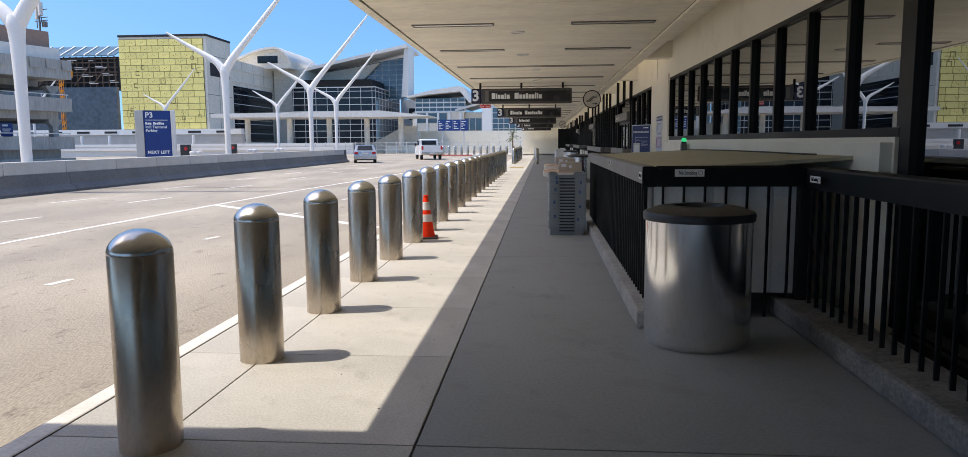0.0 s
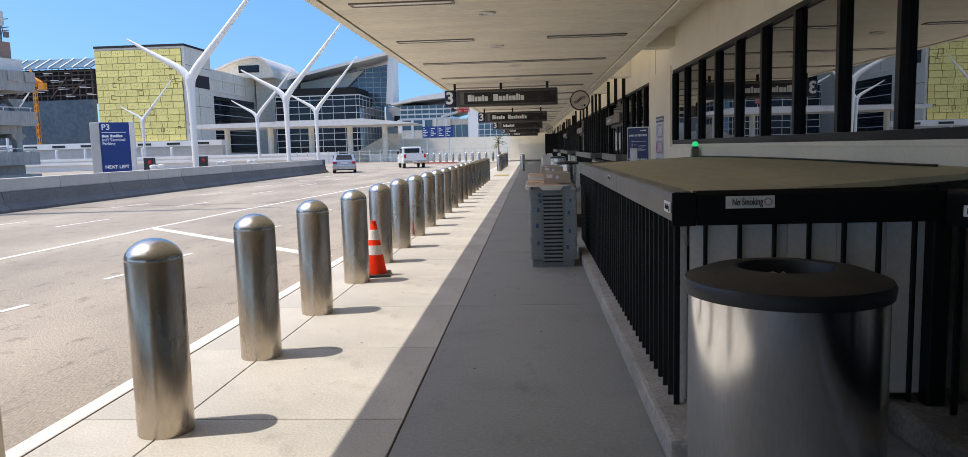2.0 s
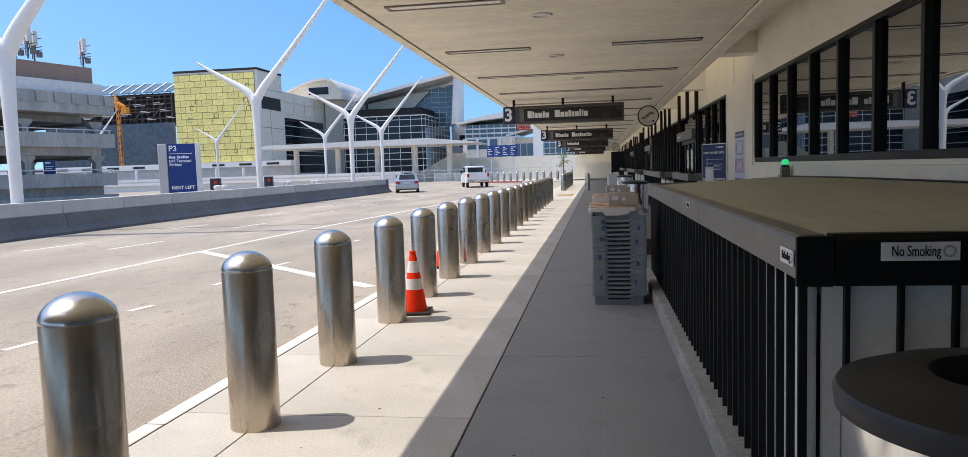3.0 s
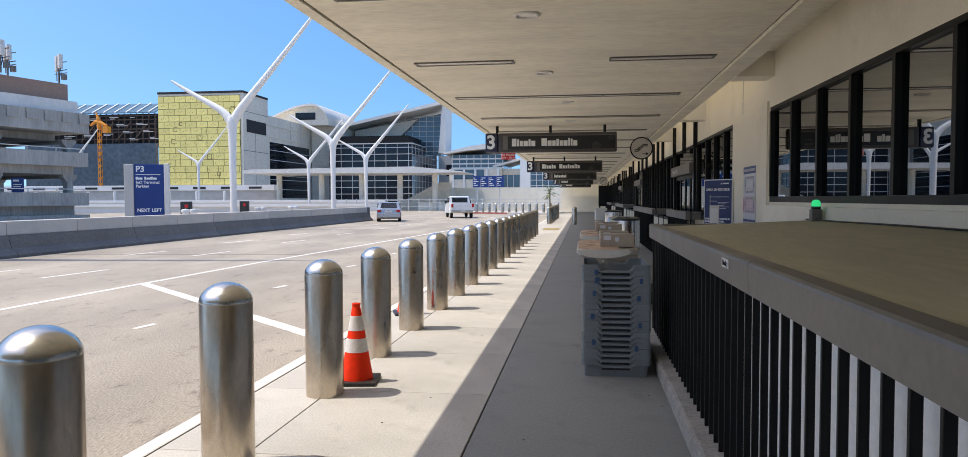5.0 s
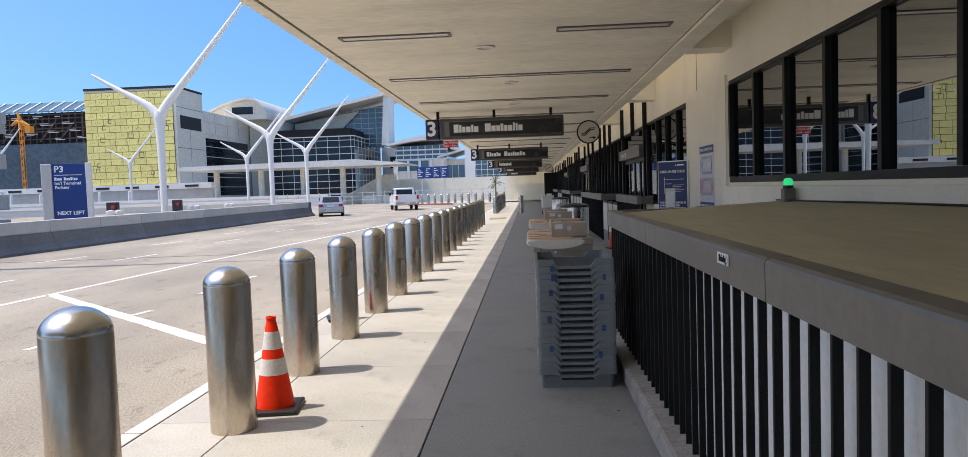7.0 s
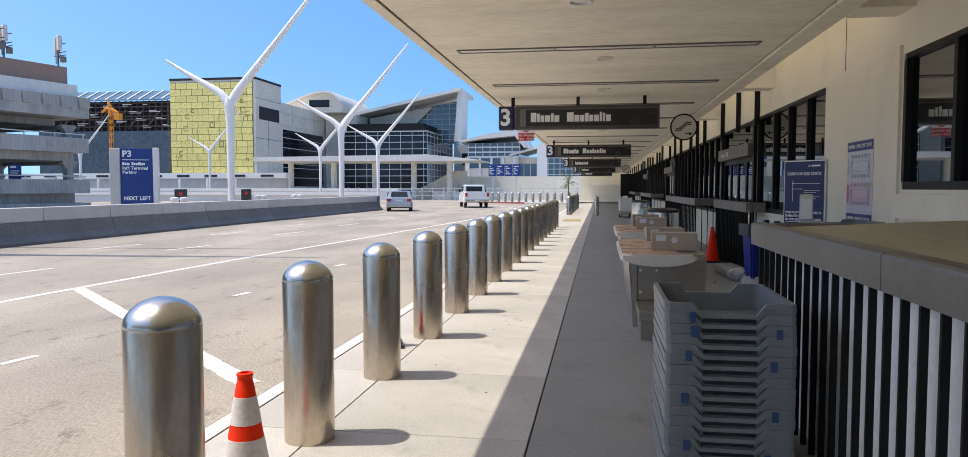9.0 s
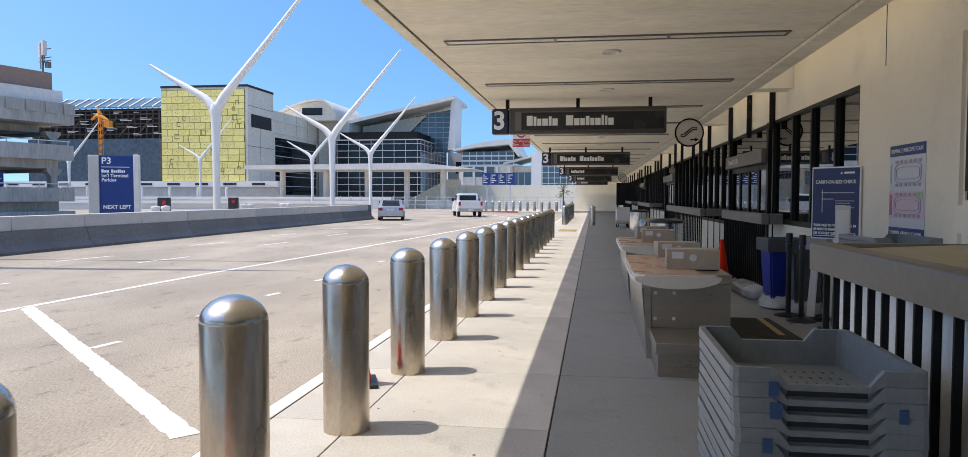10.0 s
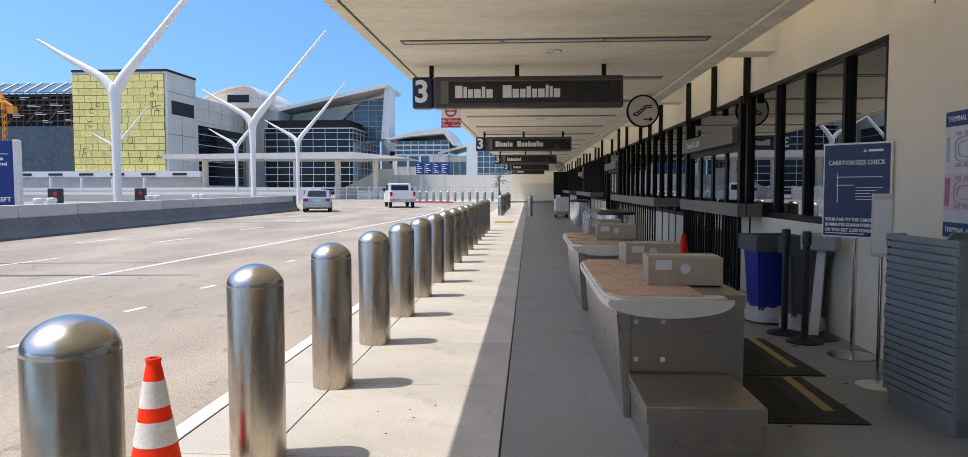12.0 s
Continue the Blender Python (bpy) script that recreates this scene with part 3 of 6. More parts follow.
def round_sign(y, x=1.84):
    t = thing("round_sign", "round hanging sign with a black escalator symbol", "sign", pose(x, y, 2.87), "round signs")
    part("rim", lathe(bmesh.new(), [(0.27, -0.03), (0.3, -0.03), (0.3, 0.03), (0.27, 0.03), (0.27, -0.03)], 40), M_BRONZE, t, smooth=True)
    part("disc", lathe(bmesh.new(), [(0, -0.02), (0.27, -0.02), (0.27, 0.02), (0, 0.02)], 40), M_LAM, t, "pale disc")
    for o in t.children:
        o.matrix_basis = pose(0, 0, 0, 90)
    bm = bmesh.new()
    tube(bm, [(-0.17, -0.024, -0.08), (-0.1, -0.024, -0.08), (0.06, -0.024, 0.06), (0.15, -0.024, 0.06), (0.16, -0.024, 0.1), (0.05, -0.024, 0.1), (-0.11, -0.024, -0.03), (-0.17, -0.024, -0.04), (-0.17, -0.024, -0.08)], 0.011, 6)
    tube(bm, [(0.02, -0.024, -0.15), (0.15, -0.024, -0.15)], 0.01, 6)
    prism(bm, [(0.12, -0.19), (0.19, -0.15), (0.12, -0.11)], "y", -0.03, -0.02)
    part("symbol", bm, M_BRONZE, t, "black escalator symbol with an arrow")
    part("hanger", boxes((-0.03, 0.03, -0.025, 0.025, 0.3, 0.36)), M_BRONZE, t)


round_sign(25.4)
round_sign(62.0)

# small red kerb sign on its post, under the canopy edge
t = thing("no_waiting_sign", "red and white no waiting tow-away sign hung at the kerb", "sign", pose(-1.79, 26.0, 2.64) @ Matrix.Scale(0.83, 4))
part("plate", box(bmesh.new(), -0.24, 0.24, -0.012, 0.012, 0, 0.22, 0.01), M_RED, t)
part("upper_plate", box(bmesh.new(), -0.24, 0.24, -0.012, 0.012, 0.222, 0.56, 0.01), M_LETTER, t, "white upper plate")
ban = lathe(bmesh.new(), [(0.1, -0.003), (0.14, -0.003), (0.14, 0), (0.1, 0), (0.1, -0.003)], 28)
box(ban, -0.11, 0.11, -0.018, 0.018, -0.003, 0.0)
part("ban_ring", ban, M_RED, t, "red ring with a bar").matrix_basis = pose(0, -0.0125, 0.39, 90)
for x in (-0.15, 0.15):
    part("hanger", boxes((x - 0.012, x + 0.012, -0.01, 0.01, 0.555, 0.64)), M_BRONZE, t)
words("No Waiting", 0.1, M_LETTER, t, pose(0, -0.014, 0.155, 90), "CENTER")
words("Tow - Away", 0.1, M_LETTER, t, pose(0, -0.014, 0.06, 90), "CENTER")


# ---- bollards ----
def bollard():
    t = thing("bollard", "brushed stainless steel bollard with a domed cap", "bollard", group="kerb bollards")
    part("post", lathe(bmesh.new(), [(0.147, 0), (0.147, 0.948), (0.1455, 0.951)], 40), M_STEEL, t, smooth=True)
    dome = [(0.1455, 0.951), (0.1475, 0.953), (0.1475, 0.96), (0.1455, 0.972), (0.14, 0.988), (0.13, 1.005), (0.115, 1.022), (0.096, 1.038), (0.074, 1.051), (0.05, 1.06), (0.025, 1.0655), (0, 1.067)]
    part("cap", lathe(bmesh.new(), dome, 40), M_DOME, t, "polished dome", smooth=True)
    return t


b0 = bollard()
b0.matrix_basis = pose(-1.71, 3.61, 0)
row = [2.2, 0.75, 5.05, 6.48, 7.92, 9.36, 10.94, 12.39, 13.86, 15.43, 16.93, 18.42, 19.9] + [21.39 + 1.49 * i for i in range(11)]
place = [(-1.715, y) for y in row] + [(-1.715, 49.4 + 1.3 * i) for i in range(12)] + [(-0.2, 48.6)]
place += [(-12.6 + 0.78 * i, 89.0 - 0.42 * i + 0.018 * i * i) for i in range(14)]
for i, (x, y) in enumerate(place):
    copy_thing(b0, pose(x, y, 0, 0, 0, (i * 47) % 360))


# ---- traffic cones ----
def cone(m, tall=1.0, banded=True):
    t = thing("traffic_cone", "orange traffic cone with two white reflective bands" if banded else "plain orange traffic cone beside the railing", "traffic cone", m, "traffic cones")
    part("base", box(bmesh.new(), -0.18, 0.18, -0.18, 0.18, 0, 0.035, 0.012), M_RUBBER, t, "black rubber base")
    part("body", lathe(bmesh.new(), [(0.135, 0.035), (0.132, 0.06), (0.038, 0.66), (0.034, 0.672), (0.033, 0.694), (0.037, 0.7), (0.036, 0.71), (0.024, 0.712), (0.022, 0.6)], 28), M_ORANGE, t, smooth=True)
    for z0, z1 in ((0.28, 0.4), (0.47, 0.6)) if banded else ():
        r = [0.132 - (z - 0.06) * 0.1565 + 0.002 for z in (z0, z1)]
        part("reflective_band", lathe(bmesh.new(), [(r[0] - 0.004, z0), (r[0], z0), (r[1], z1), (r[1] - 0.004, z1)], 28), M_REFLEX, t, smooth=True)
    for ob in t.children:
        ob.data.transform(Matrix.Diagonal((1, 1, tall, 1)))
    return t


cone(pose(-1.585, 11.35, 0, 0, 0, 8), 0.935)
cone(pose(-2.03, 14.95, 0, 0, 0, 20), 0.94)


# ---- railed enclosure with its boarded top ----
def railing(name, label, x, y0, y1, step=0.154, turn=None, z_cap=1.26, splits=(), cap=M_CAP, foot=0.13, deep=0.17):
    """A straight railing along local y with a deep grey cap and upright black bars."""
    t = thing(name, label, "railing", turn)
    ends = [y0, *splits, y1]
    for a, b in zip(ends, ends[1:]):
        bm = bmesh.new()
        prism(bm, [(x - 0.036, z_cap - deep), (x - 0.038, z_cap - 0.022), (x - 0.034, z_cap - 0.01), (x - 0.022, z_cap - 0.002), (x + 0.05, z_cap), (x + 0.07, z_cap - 0.02), (x + 0.07, z_cap - deep)], "y", a + 0.004, b - 0.004)
        part("top_cap", bm, cap, t, "deep painted metal cap")
    me = mesh_of(box(bmesh.new(), -0.016, 0.014, -0.0085, 0.0085, foot, z_cap - deep, 0.003), M_BAR, "baluster")
    n = int((y1 - y0 - 0.1) / step)
    for i in range(n + 1):
        piece("baluster", me, t, (x, y0 + 0.06 + i * step, 0))
    return t


railing("railing", "black barred railing with a deep grey metal cap", 1.05, 6.388, 13.56, splits=(8.76, 11.2), deep=0.148)
railing("railing", "short black railing across the front of the boarded enclosure", 0, 0, 1.16, 0.17, pose(1.13, 6.445, 0, 0, 0, -90), cap=M_BAR, foot=0.0)
railing("railing", "short black railing across the end of the boarded enclosure", 0, 0, 1.6, 0.17, pose(1.13, 13.49, 0, 0, 0, -90), cap=M_CAP, foot=0.0)
railing("railing", "black barred railing before the dark glass doors", 2.33, -5.0, 6.33, 0.16, z_cap=1.25, splits=(-2, 1, 4.0), cap=M_BAR)
t = thing("rail_end_plate", "flat black plate closing the railing corner", "railing plate")
part("plate", box(bmesh.new(), 1.01, 1.128, 6.372, 6.388, 1.088, 1.254, 0.003), M_BAR, t)
t = thing("corner_board", "white painted corner post of the boarded enclosure", "post")
part("post", box(bmesh.new(), 1.066, 1.092, 6.465, 6.515, 0.15, 1.088, 0.004), M_PANEL, t)
t = thing("railing_post", "thick black corner post of the railing", "post", pose(2.31, 6.42, 0))
part("post", box(bmesh.new(), -0.045, 0.045, -0.045, 0.045, 0, 1.24, 0.01), M_BAR, t)

curb_bm = box(bmesh.new(), 0.93, 1.24, 5.98, 13.6, 0, 0.15, 0.025)
structure("curb", curb_bm, M_CURB, "worn concrete curb under the railing", "curb")
structure("curb_near", box(bmesh.new(), 2.12, 2.5, -6, 6.6, 0, 0.16, 0.03), M_CURBDIRT, "worn stained concrete curb under the railing", "curb")

t = thing("enclosure_boards", "white painted boards standing behind the railing bars", "panel")
for i in range(12):
    part("board", box(bmesh.new(), 1.098, 1.116, 6.52 + 0.57 * i, 6.514 + 0.57 * (i + 1), 0.15, 1.14, 0.003), M_PANEL, t)
for i in range(5):
    part("board", boxes((1.12 + 0.242 * i, 1.359 + 0.242 * i, 6.47, 6.49, 0.2, 1.14)), M_PANEL, t)
for i in range(5):
    part("board", boxes((1.14 + 0.31 * i, 1.446 + 0.31 * i, 13.41, 13.43, 0.0, 1.14)), M_PANEL, t)

t = thing("board_cover", "olive-brown weathered boards covering the railed enclosure", "cover")
bm = prism(bmesh.new(), [(1.125, 1.2), (2.685, 1.3), (2.685, 1.33), (1.125, 1.232)], "y", 6.44, 10.2)
part("cover_board", bm, M_OLIVE, t)
bm = bmesh.new()
top = [(1.125, 10.203, 1.232), (2.685, 10.203, 1.33), (2.685, 13.46, 1.3), (1.125, 13.46, 1.232)]
hi = [bm.verts.new(p) for p in top]
lo = [bm.verts.new((p[0], p[1], p[2] - 0.03)) for p in top]
bm.faces.new(hi)
bm.faces.new(lo[::-1])
for i in range(4):
    bm.faces.new((hi[i], lo[i], lo[(i + 1) % 4], hi[(i + 1) % 4]))
bmesh.ops.recalc_face_normals(bm, faces=bm.faces[:])
part("cover_board", bm, M_OLIVE, t)
t = thing("cable", "thin black cable lying along the boarded top", "cable")
part("cord", tube(bmesh.new(), [(2.6 - 0.02 * math.sin(i * 1.3), 7.0 + 0.5 * i, 1.335 - max(0, 0.008 * (7.0 + 0.5 * i - 10.2) if i > 6 else 0)) for i in range(14)], 0.008, 6), M_RUBBER, t)


def notice(name, m, w, h, text, size):
    t = thing(name, "small white no smoking sticker with black letters", "sticker", m, "no smoking stickers")
    part("plate", boxes((0, w, -0.004, 0, 0, h)), M_WHITE, t)
    words(text, size, M_BAR, t, pose(0.03, -0.005, h / 2, 90), width=w * 0.62)
    ring = lathe(bmesh.new(), [(h * 0.22, -0.002), (h * 0.34, -0.002), (h * 0.34, 0), (h * 0.22, 0), (h * 0.22, -0.002)], 20)
    part("symbol", ring, M_INK, t).matrix_basis = pose(w * 0.87, -0.005, h / 2, 90)
    return t


notice("sticker", pose(1.27, 6.374, 1.172), 0.235, 0.06, "No Smoking", 0.05)
notice("sticker", pose(1.011, 9.34, 1.183, 0, 0, -90), 0.16, 0.045, "No Smoking", 0.04)
notice("sticker", pose(1.0105, 6.575, 1.15, 0, 0, -90), 0.17, 0.055, "No Smoking", 0.04)
notice("sticker", pose(2.246, 6.1, 1.14, 0, 0, -90), 0.2, 0.05, "No Smoking", 0.04)

t = thing("beacon", "small green lamp on a grey box", "lamp", pose(2.61, 13.15, 1.303))
part("housing", box(bmesh.new(), -0.05, 0.05, -0.05, 0.05, -0.008, 0.115, 0.006), M_CAP, t)
part("collar", lathe(bmesh.new(), [(0.046, 0.115), (0.046, 0.136), (0.04, 0.143)], 24), M_RUBBER, t, "black collar", smooth=True)
part("lens", lathe(bmesh.new(), [(0.038, 0.143), (0.043, 0.15), (0.043, 0.178), (0.036, 0.198), (0.02, 0.209), (0, 0.212)], 24), M_GREENLAMP, t, "glowing green dome", smooth=True)


# ---- litter bins ----
def litter_bin(m, small=1.0):
    t = thing("litter_bin", "large round sheet steel litter bin with a black lid", "litter bin", m, "litter bins")
    part("body", lathe(bmesh.new(), [(0.355, 0), (0.37, 0.02), (0.375, 0.05), (0.375, 0.925)], 56), M_CAN, t, smooth=True)
    part("lid", lathe(bmesh.new(), [(0.37, 0.9), (0.389, 0.9), (0.394, 0.94), (0.385, 0.958), (0.3, 0.99), (0.2, 1.006), (0.185, 1.0), (0.175, 0.96), (0.17, 0.9)], 56), M_RUBBER, t, "black plastic lid with a round opening", smooth=True)
    scrap = bmesh.new()
    for k in range(4):
        c, d = 0.6 + 0.35 * k, 0.07 + 0.012 * (k * 5 % 6)
        root = Vector((d * math.cos(c), d * math.sin(c), 0.93))
        vs = [scrap.verts.new(root + Vector((0.04 * math.cos(a + k), 0.04 * math.sin(a + k), 0.022 * math.sin(3 * a + k)))) for a in (0, 1.2, 2.5, 3.8, 5.0)]
        hub = scrap.verts.new(root + Vector((0, 0, 0.03)))
        for i in range(5):
            scrap.faces.new((vs[i], vs[(i + 1) % 5], hub))
    part("wrapper", scrap, M_PLASTICBAG, t, "crumpled clear wrappers")
    part("liner", lathe(bmesh.new(), [(0, 0.905), (0.1, 0.91), (0.168, 0.93), (0.168, 0.9), (0, 0.895)], 30), M_RUBBER, t, "crumpled liner", smooth=True)
    return t


litter_bin(pose(1.32, 5.66, 0, 0, 0, 20))
litter_bin(pose(1.54, 26.9, 0, 0, 0, 50))
litter_bin(pose(1.68, 39.6, 0, 0, 0, 80))


# ---- stacked trays ----
def tray():
    """A shallow tray with skirted rim, flared walls and a dip in the middle of each short side."""
    def loop(w, l, z, low, up=0.0, r=0.024):
        xs = [-w + r, -0.16, -0.12, 0.12, 0.16, w - r]
        pts = [(x, -l, low if 2 <= i <= 3 else z) for i, x in enumerate(xs)]
        pts += [(w - 0.007, -l + 0.007, z)] + [(w, y, z + up) for y in (-l + r, 0, l - r)] + [(w - 0.007, l - 0.007, z)]
        pts += [(x, l, low if 2 <= i <= 3 else z) for i, x in enumerate(xs[::-1])]
        pts += [(-w + 0.007, l - 0.007, z)] + [(-w, y, z + up) for y in (l - r, 0, -l + r)] + [(-w + 0.007, -l + 0.007, z)]
        return pts
    bm = bmesh.new()
    spec = ((0.262, 0.345, 0.006, 0.006), (0.27, 0.353, 0.15, 0.1), (0.292, 0.375, 0.15, 0.1), (0.293, 0.376, 0.1035, 0.081, 0.0095), (0.287, 0.37, 0.1035, 0.081, 0.0095), (0.275, 0.358, 0.14, 0.092), (0.266, 0.349, 0.0, 0.0))
    rings = [[bm.verts.new(p) for p in loop(*q)] for q in spec]
    n = len(rings[0])
    for A, B in zip(rings, rings[1:]):
        for k in range(n):
            bm.faces.new((A[k], A[(k + 1) % n], B[(k + 1) % n], B[k]))
    bm.faces.new(rings[0])
    bm.faces.new(rings[-1])
    bmesh.ops.recalc_face_normals(bm, faces=bm.faces[:])
    t = tagged(new("tray"), "grey plastic screening tray nested in a stack", "tray", "stacked trays")
    part("shell", bm, M_TRAY, t)
    bm = bmesh.new()
    for i in range(12):
        for j in range(6):
            box(bm, -0.2 + 0.035 * i, -0.1935 + 0.035 * i, -0.25 + 0.09 * j, -0.228 + 0.09 * j, 0.0065, 0.008)
    joined(part("drain_slots", bm, M_RUBBER, t))
    # Dark bars paint the shade under each dipped lip; the tray has no opening.
    for s in (-1, 1):
        part("hand_slot", box(bmesh.new(), -0.118, 0.118, s * 0.3578 - 0.0025, s * 0.3578 + 0.0025, 0.06, 0.082), M_DARK, t, "dark strip painted for the shade under the rim lip")
    return t


tr = tray()
tr.matrix_basis = pose(0.58, 12.13, 0.0)
random.seed(4)
for i in range(1, 18):
    copy_thing(tr, pose(0.58 + random.uniform(-0.003, 0.003), 12.13 + random.uniform(-0.003, 0.003), 0.048 * i, 0, 0, random.uniform(-0.5, 0.5)))
for i in range(22):
    copy_thing(tr, pose(2.46 + random.uniform(-0.004, 0.004), 16.36 + random.uniform(-0.004, 0.004), 0.048 * i, 0, 0, 4 + random.uniform(-0.6, 0.6)))
for x, z, s in ((-0.17, 0.9, 1), (-0.16, 0.83, 1.4), (-0.185, 0.72, 1), (0.19, 0.68, 1), (-0.2, 0.52, 1.2), (0.2, 0.45, 1), (0.21, 0.83, 0.8), (-0.19, 0.3, 1), (0.17, 0.25, 1)):
    t = thing("tape_patch", "scrap of blue tape stuck on the tray stack", "tape", pose(0.58 + x, 11.752, z), "tape scraps")
    part("tape", boxes((-0.013 * s, 0.01 + 0.006 * s, -0.004, 0.0, -0.022, 0.012 + 0.012 * s)), M_TAPE, t)


# ---- check-in counters on the pavement ----
def counter(m, step=True):
    t = thing("check_in_counter", "steel kerbside check-in counter with a peach laminate top", "counter", m, "kerbside counters")
    part("body", box(bmesh.new(), -0.34, 0.37, 0.0, 2.6, 0.02, 0.7, 0.006), M_CTR, t)
    bm = prism(bmesh.new(), [(-0.38, 0.0), (-0.342, 0.0), (-0.342, 0.7), (-0.43, 0.7), (-0.43, 0.66)], "y", -0.02, 2.6)
    part("side_panel", bm, M_CTR, t, "slanting steel side panel")
    part("panel_edge", prism(bmesh.new(), [(-0.382, 0.1), (-0.372, 0.1), (-0.42, 0.66), (-0.432, 0.66)], "y", -0.032, -0.021), M_CHROME, t, "bright steel edge strip")
    part("back_shelf", box(bmesh.new(), 0.1, 0.375, -0.004, 2.6, 0.703, 0.79, 0.004), M_CTR, t)
    edge = [(0.098, 2.2), (-0.3, 2.25)] + [(-0.36 - 0.16 * math.sin(a), 2.05 + 0.18 * math.cos(a)) for a in (0.2, 0.6, 1.0, 1.4)] + [(-0.52, 1.8), (-0.525, 0.1), (-0.5, -0.08), (-0.42, -0.17), (0.02, -0.2), (0.2, -0.17), (0.25, -0.1), (0.22, -0.006), (0.098, -0.006)]
    bm = prism(bmesh.new(), edge, "z", 0.712, 0.79)
    bmesh.ops.bevel(bm, geom=[e for e in bm.edges if abs(e.verts[0].co.z - e.verts[1].co.z) < 0.001], offset=0.016, segments=3, affect="EDGES")
    part("top_edge", bm, M_LAM, t, "pale grey rounded edge band", smooth=True)
    inner = [(0.096, 2.17), (-0.28, 2.2)] + [(-0.35 - 0.145 * math.sin(a), 2.03 + 0.16 * math.cos(a)) for a in (0.3, 0.7, 1.1, 1.45)] + [(-0.498, 1.8), (-0.498, 0.12), (-0.485, 0.02), (-0.45, -0.05), (-0.38, -0.085), (0.096, -0.09)]
    part("worktop", prism(bmesh.new(), inner, "z", 0.7905, 0.7975), M_WOOD, t, "peach laminate surface")
    apron = [(-0.5, 0.785)] + [(-0.13 - 0.38 * math.cos(a), 0.775 - 0.1 * math.sin(a)) for a in [0.1 + 2.94 * k / 14 for k in range(15)]] + [(0.25, 0.785)]
    part("apron", prism(bmesh.new(), apron, "y", -0.225, -0.202), M_LAM, t, "pale half-oval front apron")
    for x in (-0.32, -0.15):
        for z in (0.36, 0.6):
            part("clip_plate", boxes((x, x + 0.028, -0.006, -0.001, z, z + 0.028)), M_LETTER, t)
    if step:
        part("step_box", box(bmesh.new(), -0.34, 0.27, -0.72, -0.035, 0.0, 0.19, 0.004), M_CTR, t)
        part("step_top", box(bmesh.new(), -0.36, 0.285, -0.75, -0.034, 0.192, 0.29, 0.006), M_CTR, t, "steel step lid")
    return t


counter(pose(0.73, 16.3, 0))
counter(pose(0.76, 20.35, 0), False)


def carton(m, w, l, h):
    t = thing("carton", "brown closed cardboard box with a taped lid", "box", m, "cartons")
    part("shell", box(bmesh.new(), -w / 2, w / 2, -l / 2, l / 2, 0, h, 0.004), M_BOX, t)
    part("packing_tape", boxes((-w / 2 - 0.001, w / 2 + 0.001, -0.03, 0.03, h, h + 0.002)), M_LAM, t)
    part("label_sheet", boxes((-w / 2 + 0.05, -w / 2 + 0.16, -l / 2 - 0.002, -l / 2, h * 0.55, h * 0.9)), M_PAPER, t)
    seal = lathe(bmesh.new(), [(0, -0.002), (0.035, -0.002), (0.035, 0), (0, 0)], 18)
    part("seal", seal, M_PAPER, t).matrix_basis = pose(0, -l / 2 - 0.001, h * 0.6, 90)
    return t


carton(pose(0.82, 16.87, 0.7985, 0, 0, -3), 0.5, 0.38, 0.19)
carton(pose(0.83, 18.33, 0.7985, 0, 0, 3), 0.48, 0.36, 0.17)
carton(pose(0.87, 21.25, 0.7985, 0, 0, -3), 0.5, 0.38, 0.19)
carton(pose(0.82, 22.35, 0.7985, 0, 0, 4), 0.48, 0.36, 0.2)


def floor_mat(m, w, l):
    """A ribbed rubber mat with a raised bevelled border and a worn yellow strip along one edge."""
    t = thing("floor_mat", "black ribbed rubber floor mat with a worn yellow edge strip", "mat", m, "floor mats")
    part("border", prism(bmesh.new(), [(0, 0), (w, 0), (w - 0.02, l), (0, l)], "z", 0.001, 0.01), M_MAT, t)
    bm = bmesh.new()
    for i in range(int((w - 0.3) / 0.03)):
        box(bm, 0.05 + 0.03 * i, 0.066 + 0.03 * i, 0.05, l - 0.05, 0.0102, 0.014)
    joined(part("ribs", bm, M_MAT, t))
    part("yellow_strip", prism(bmesh.new(), [(w - 0.19, 0.25), (w - 0.12, 0.25), (w - 0.1, l - 0.02), (w - 0.17, l - 0.02)], "z", 0.0103, 0.0145), M_YELLOW, t, "worn yellow strip")
    return t


floor_mat(pose(1.16, 16.2, 0), 0.69, 1.12)
floor_mat(pose(1.16, 17.36, 0, 0, 0, 1), 0.88, 1.4)


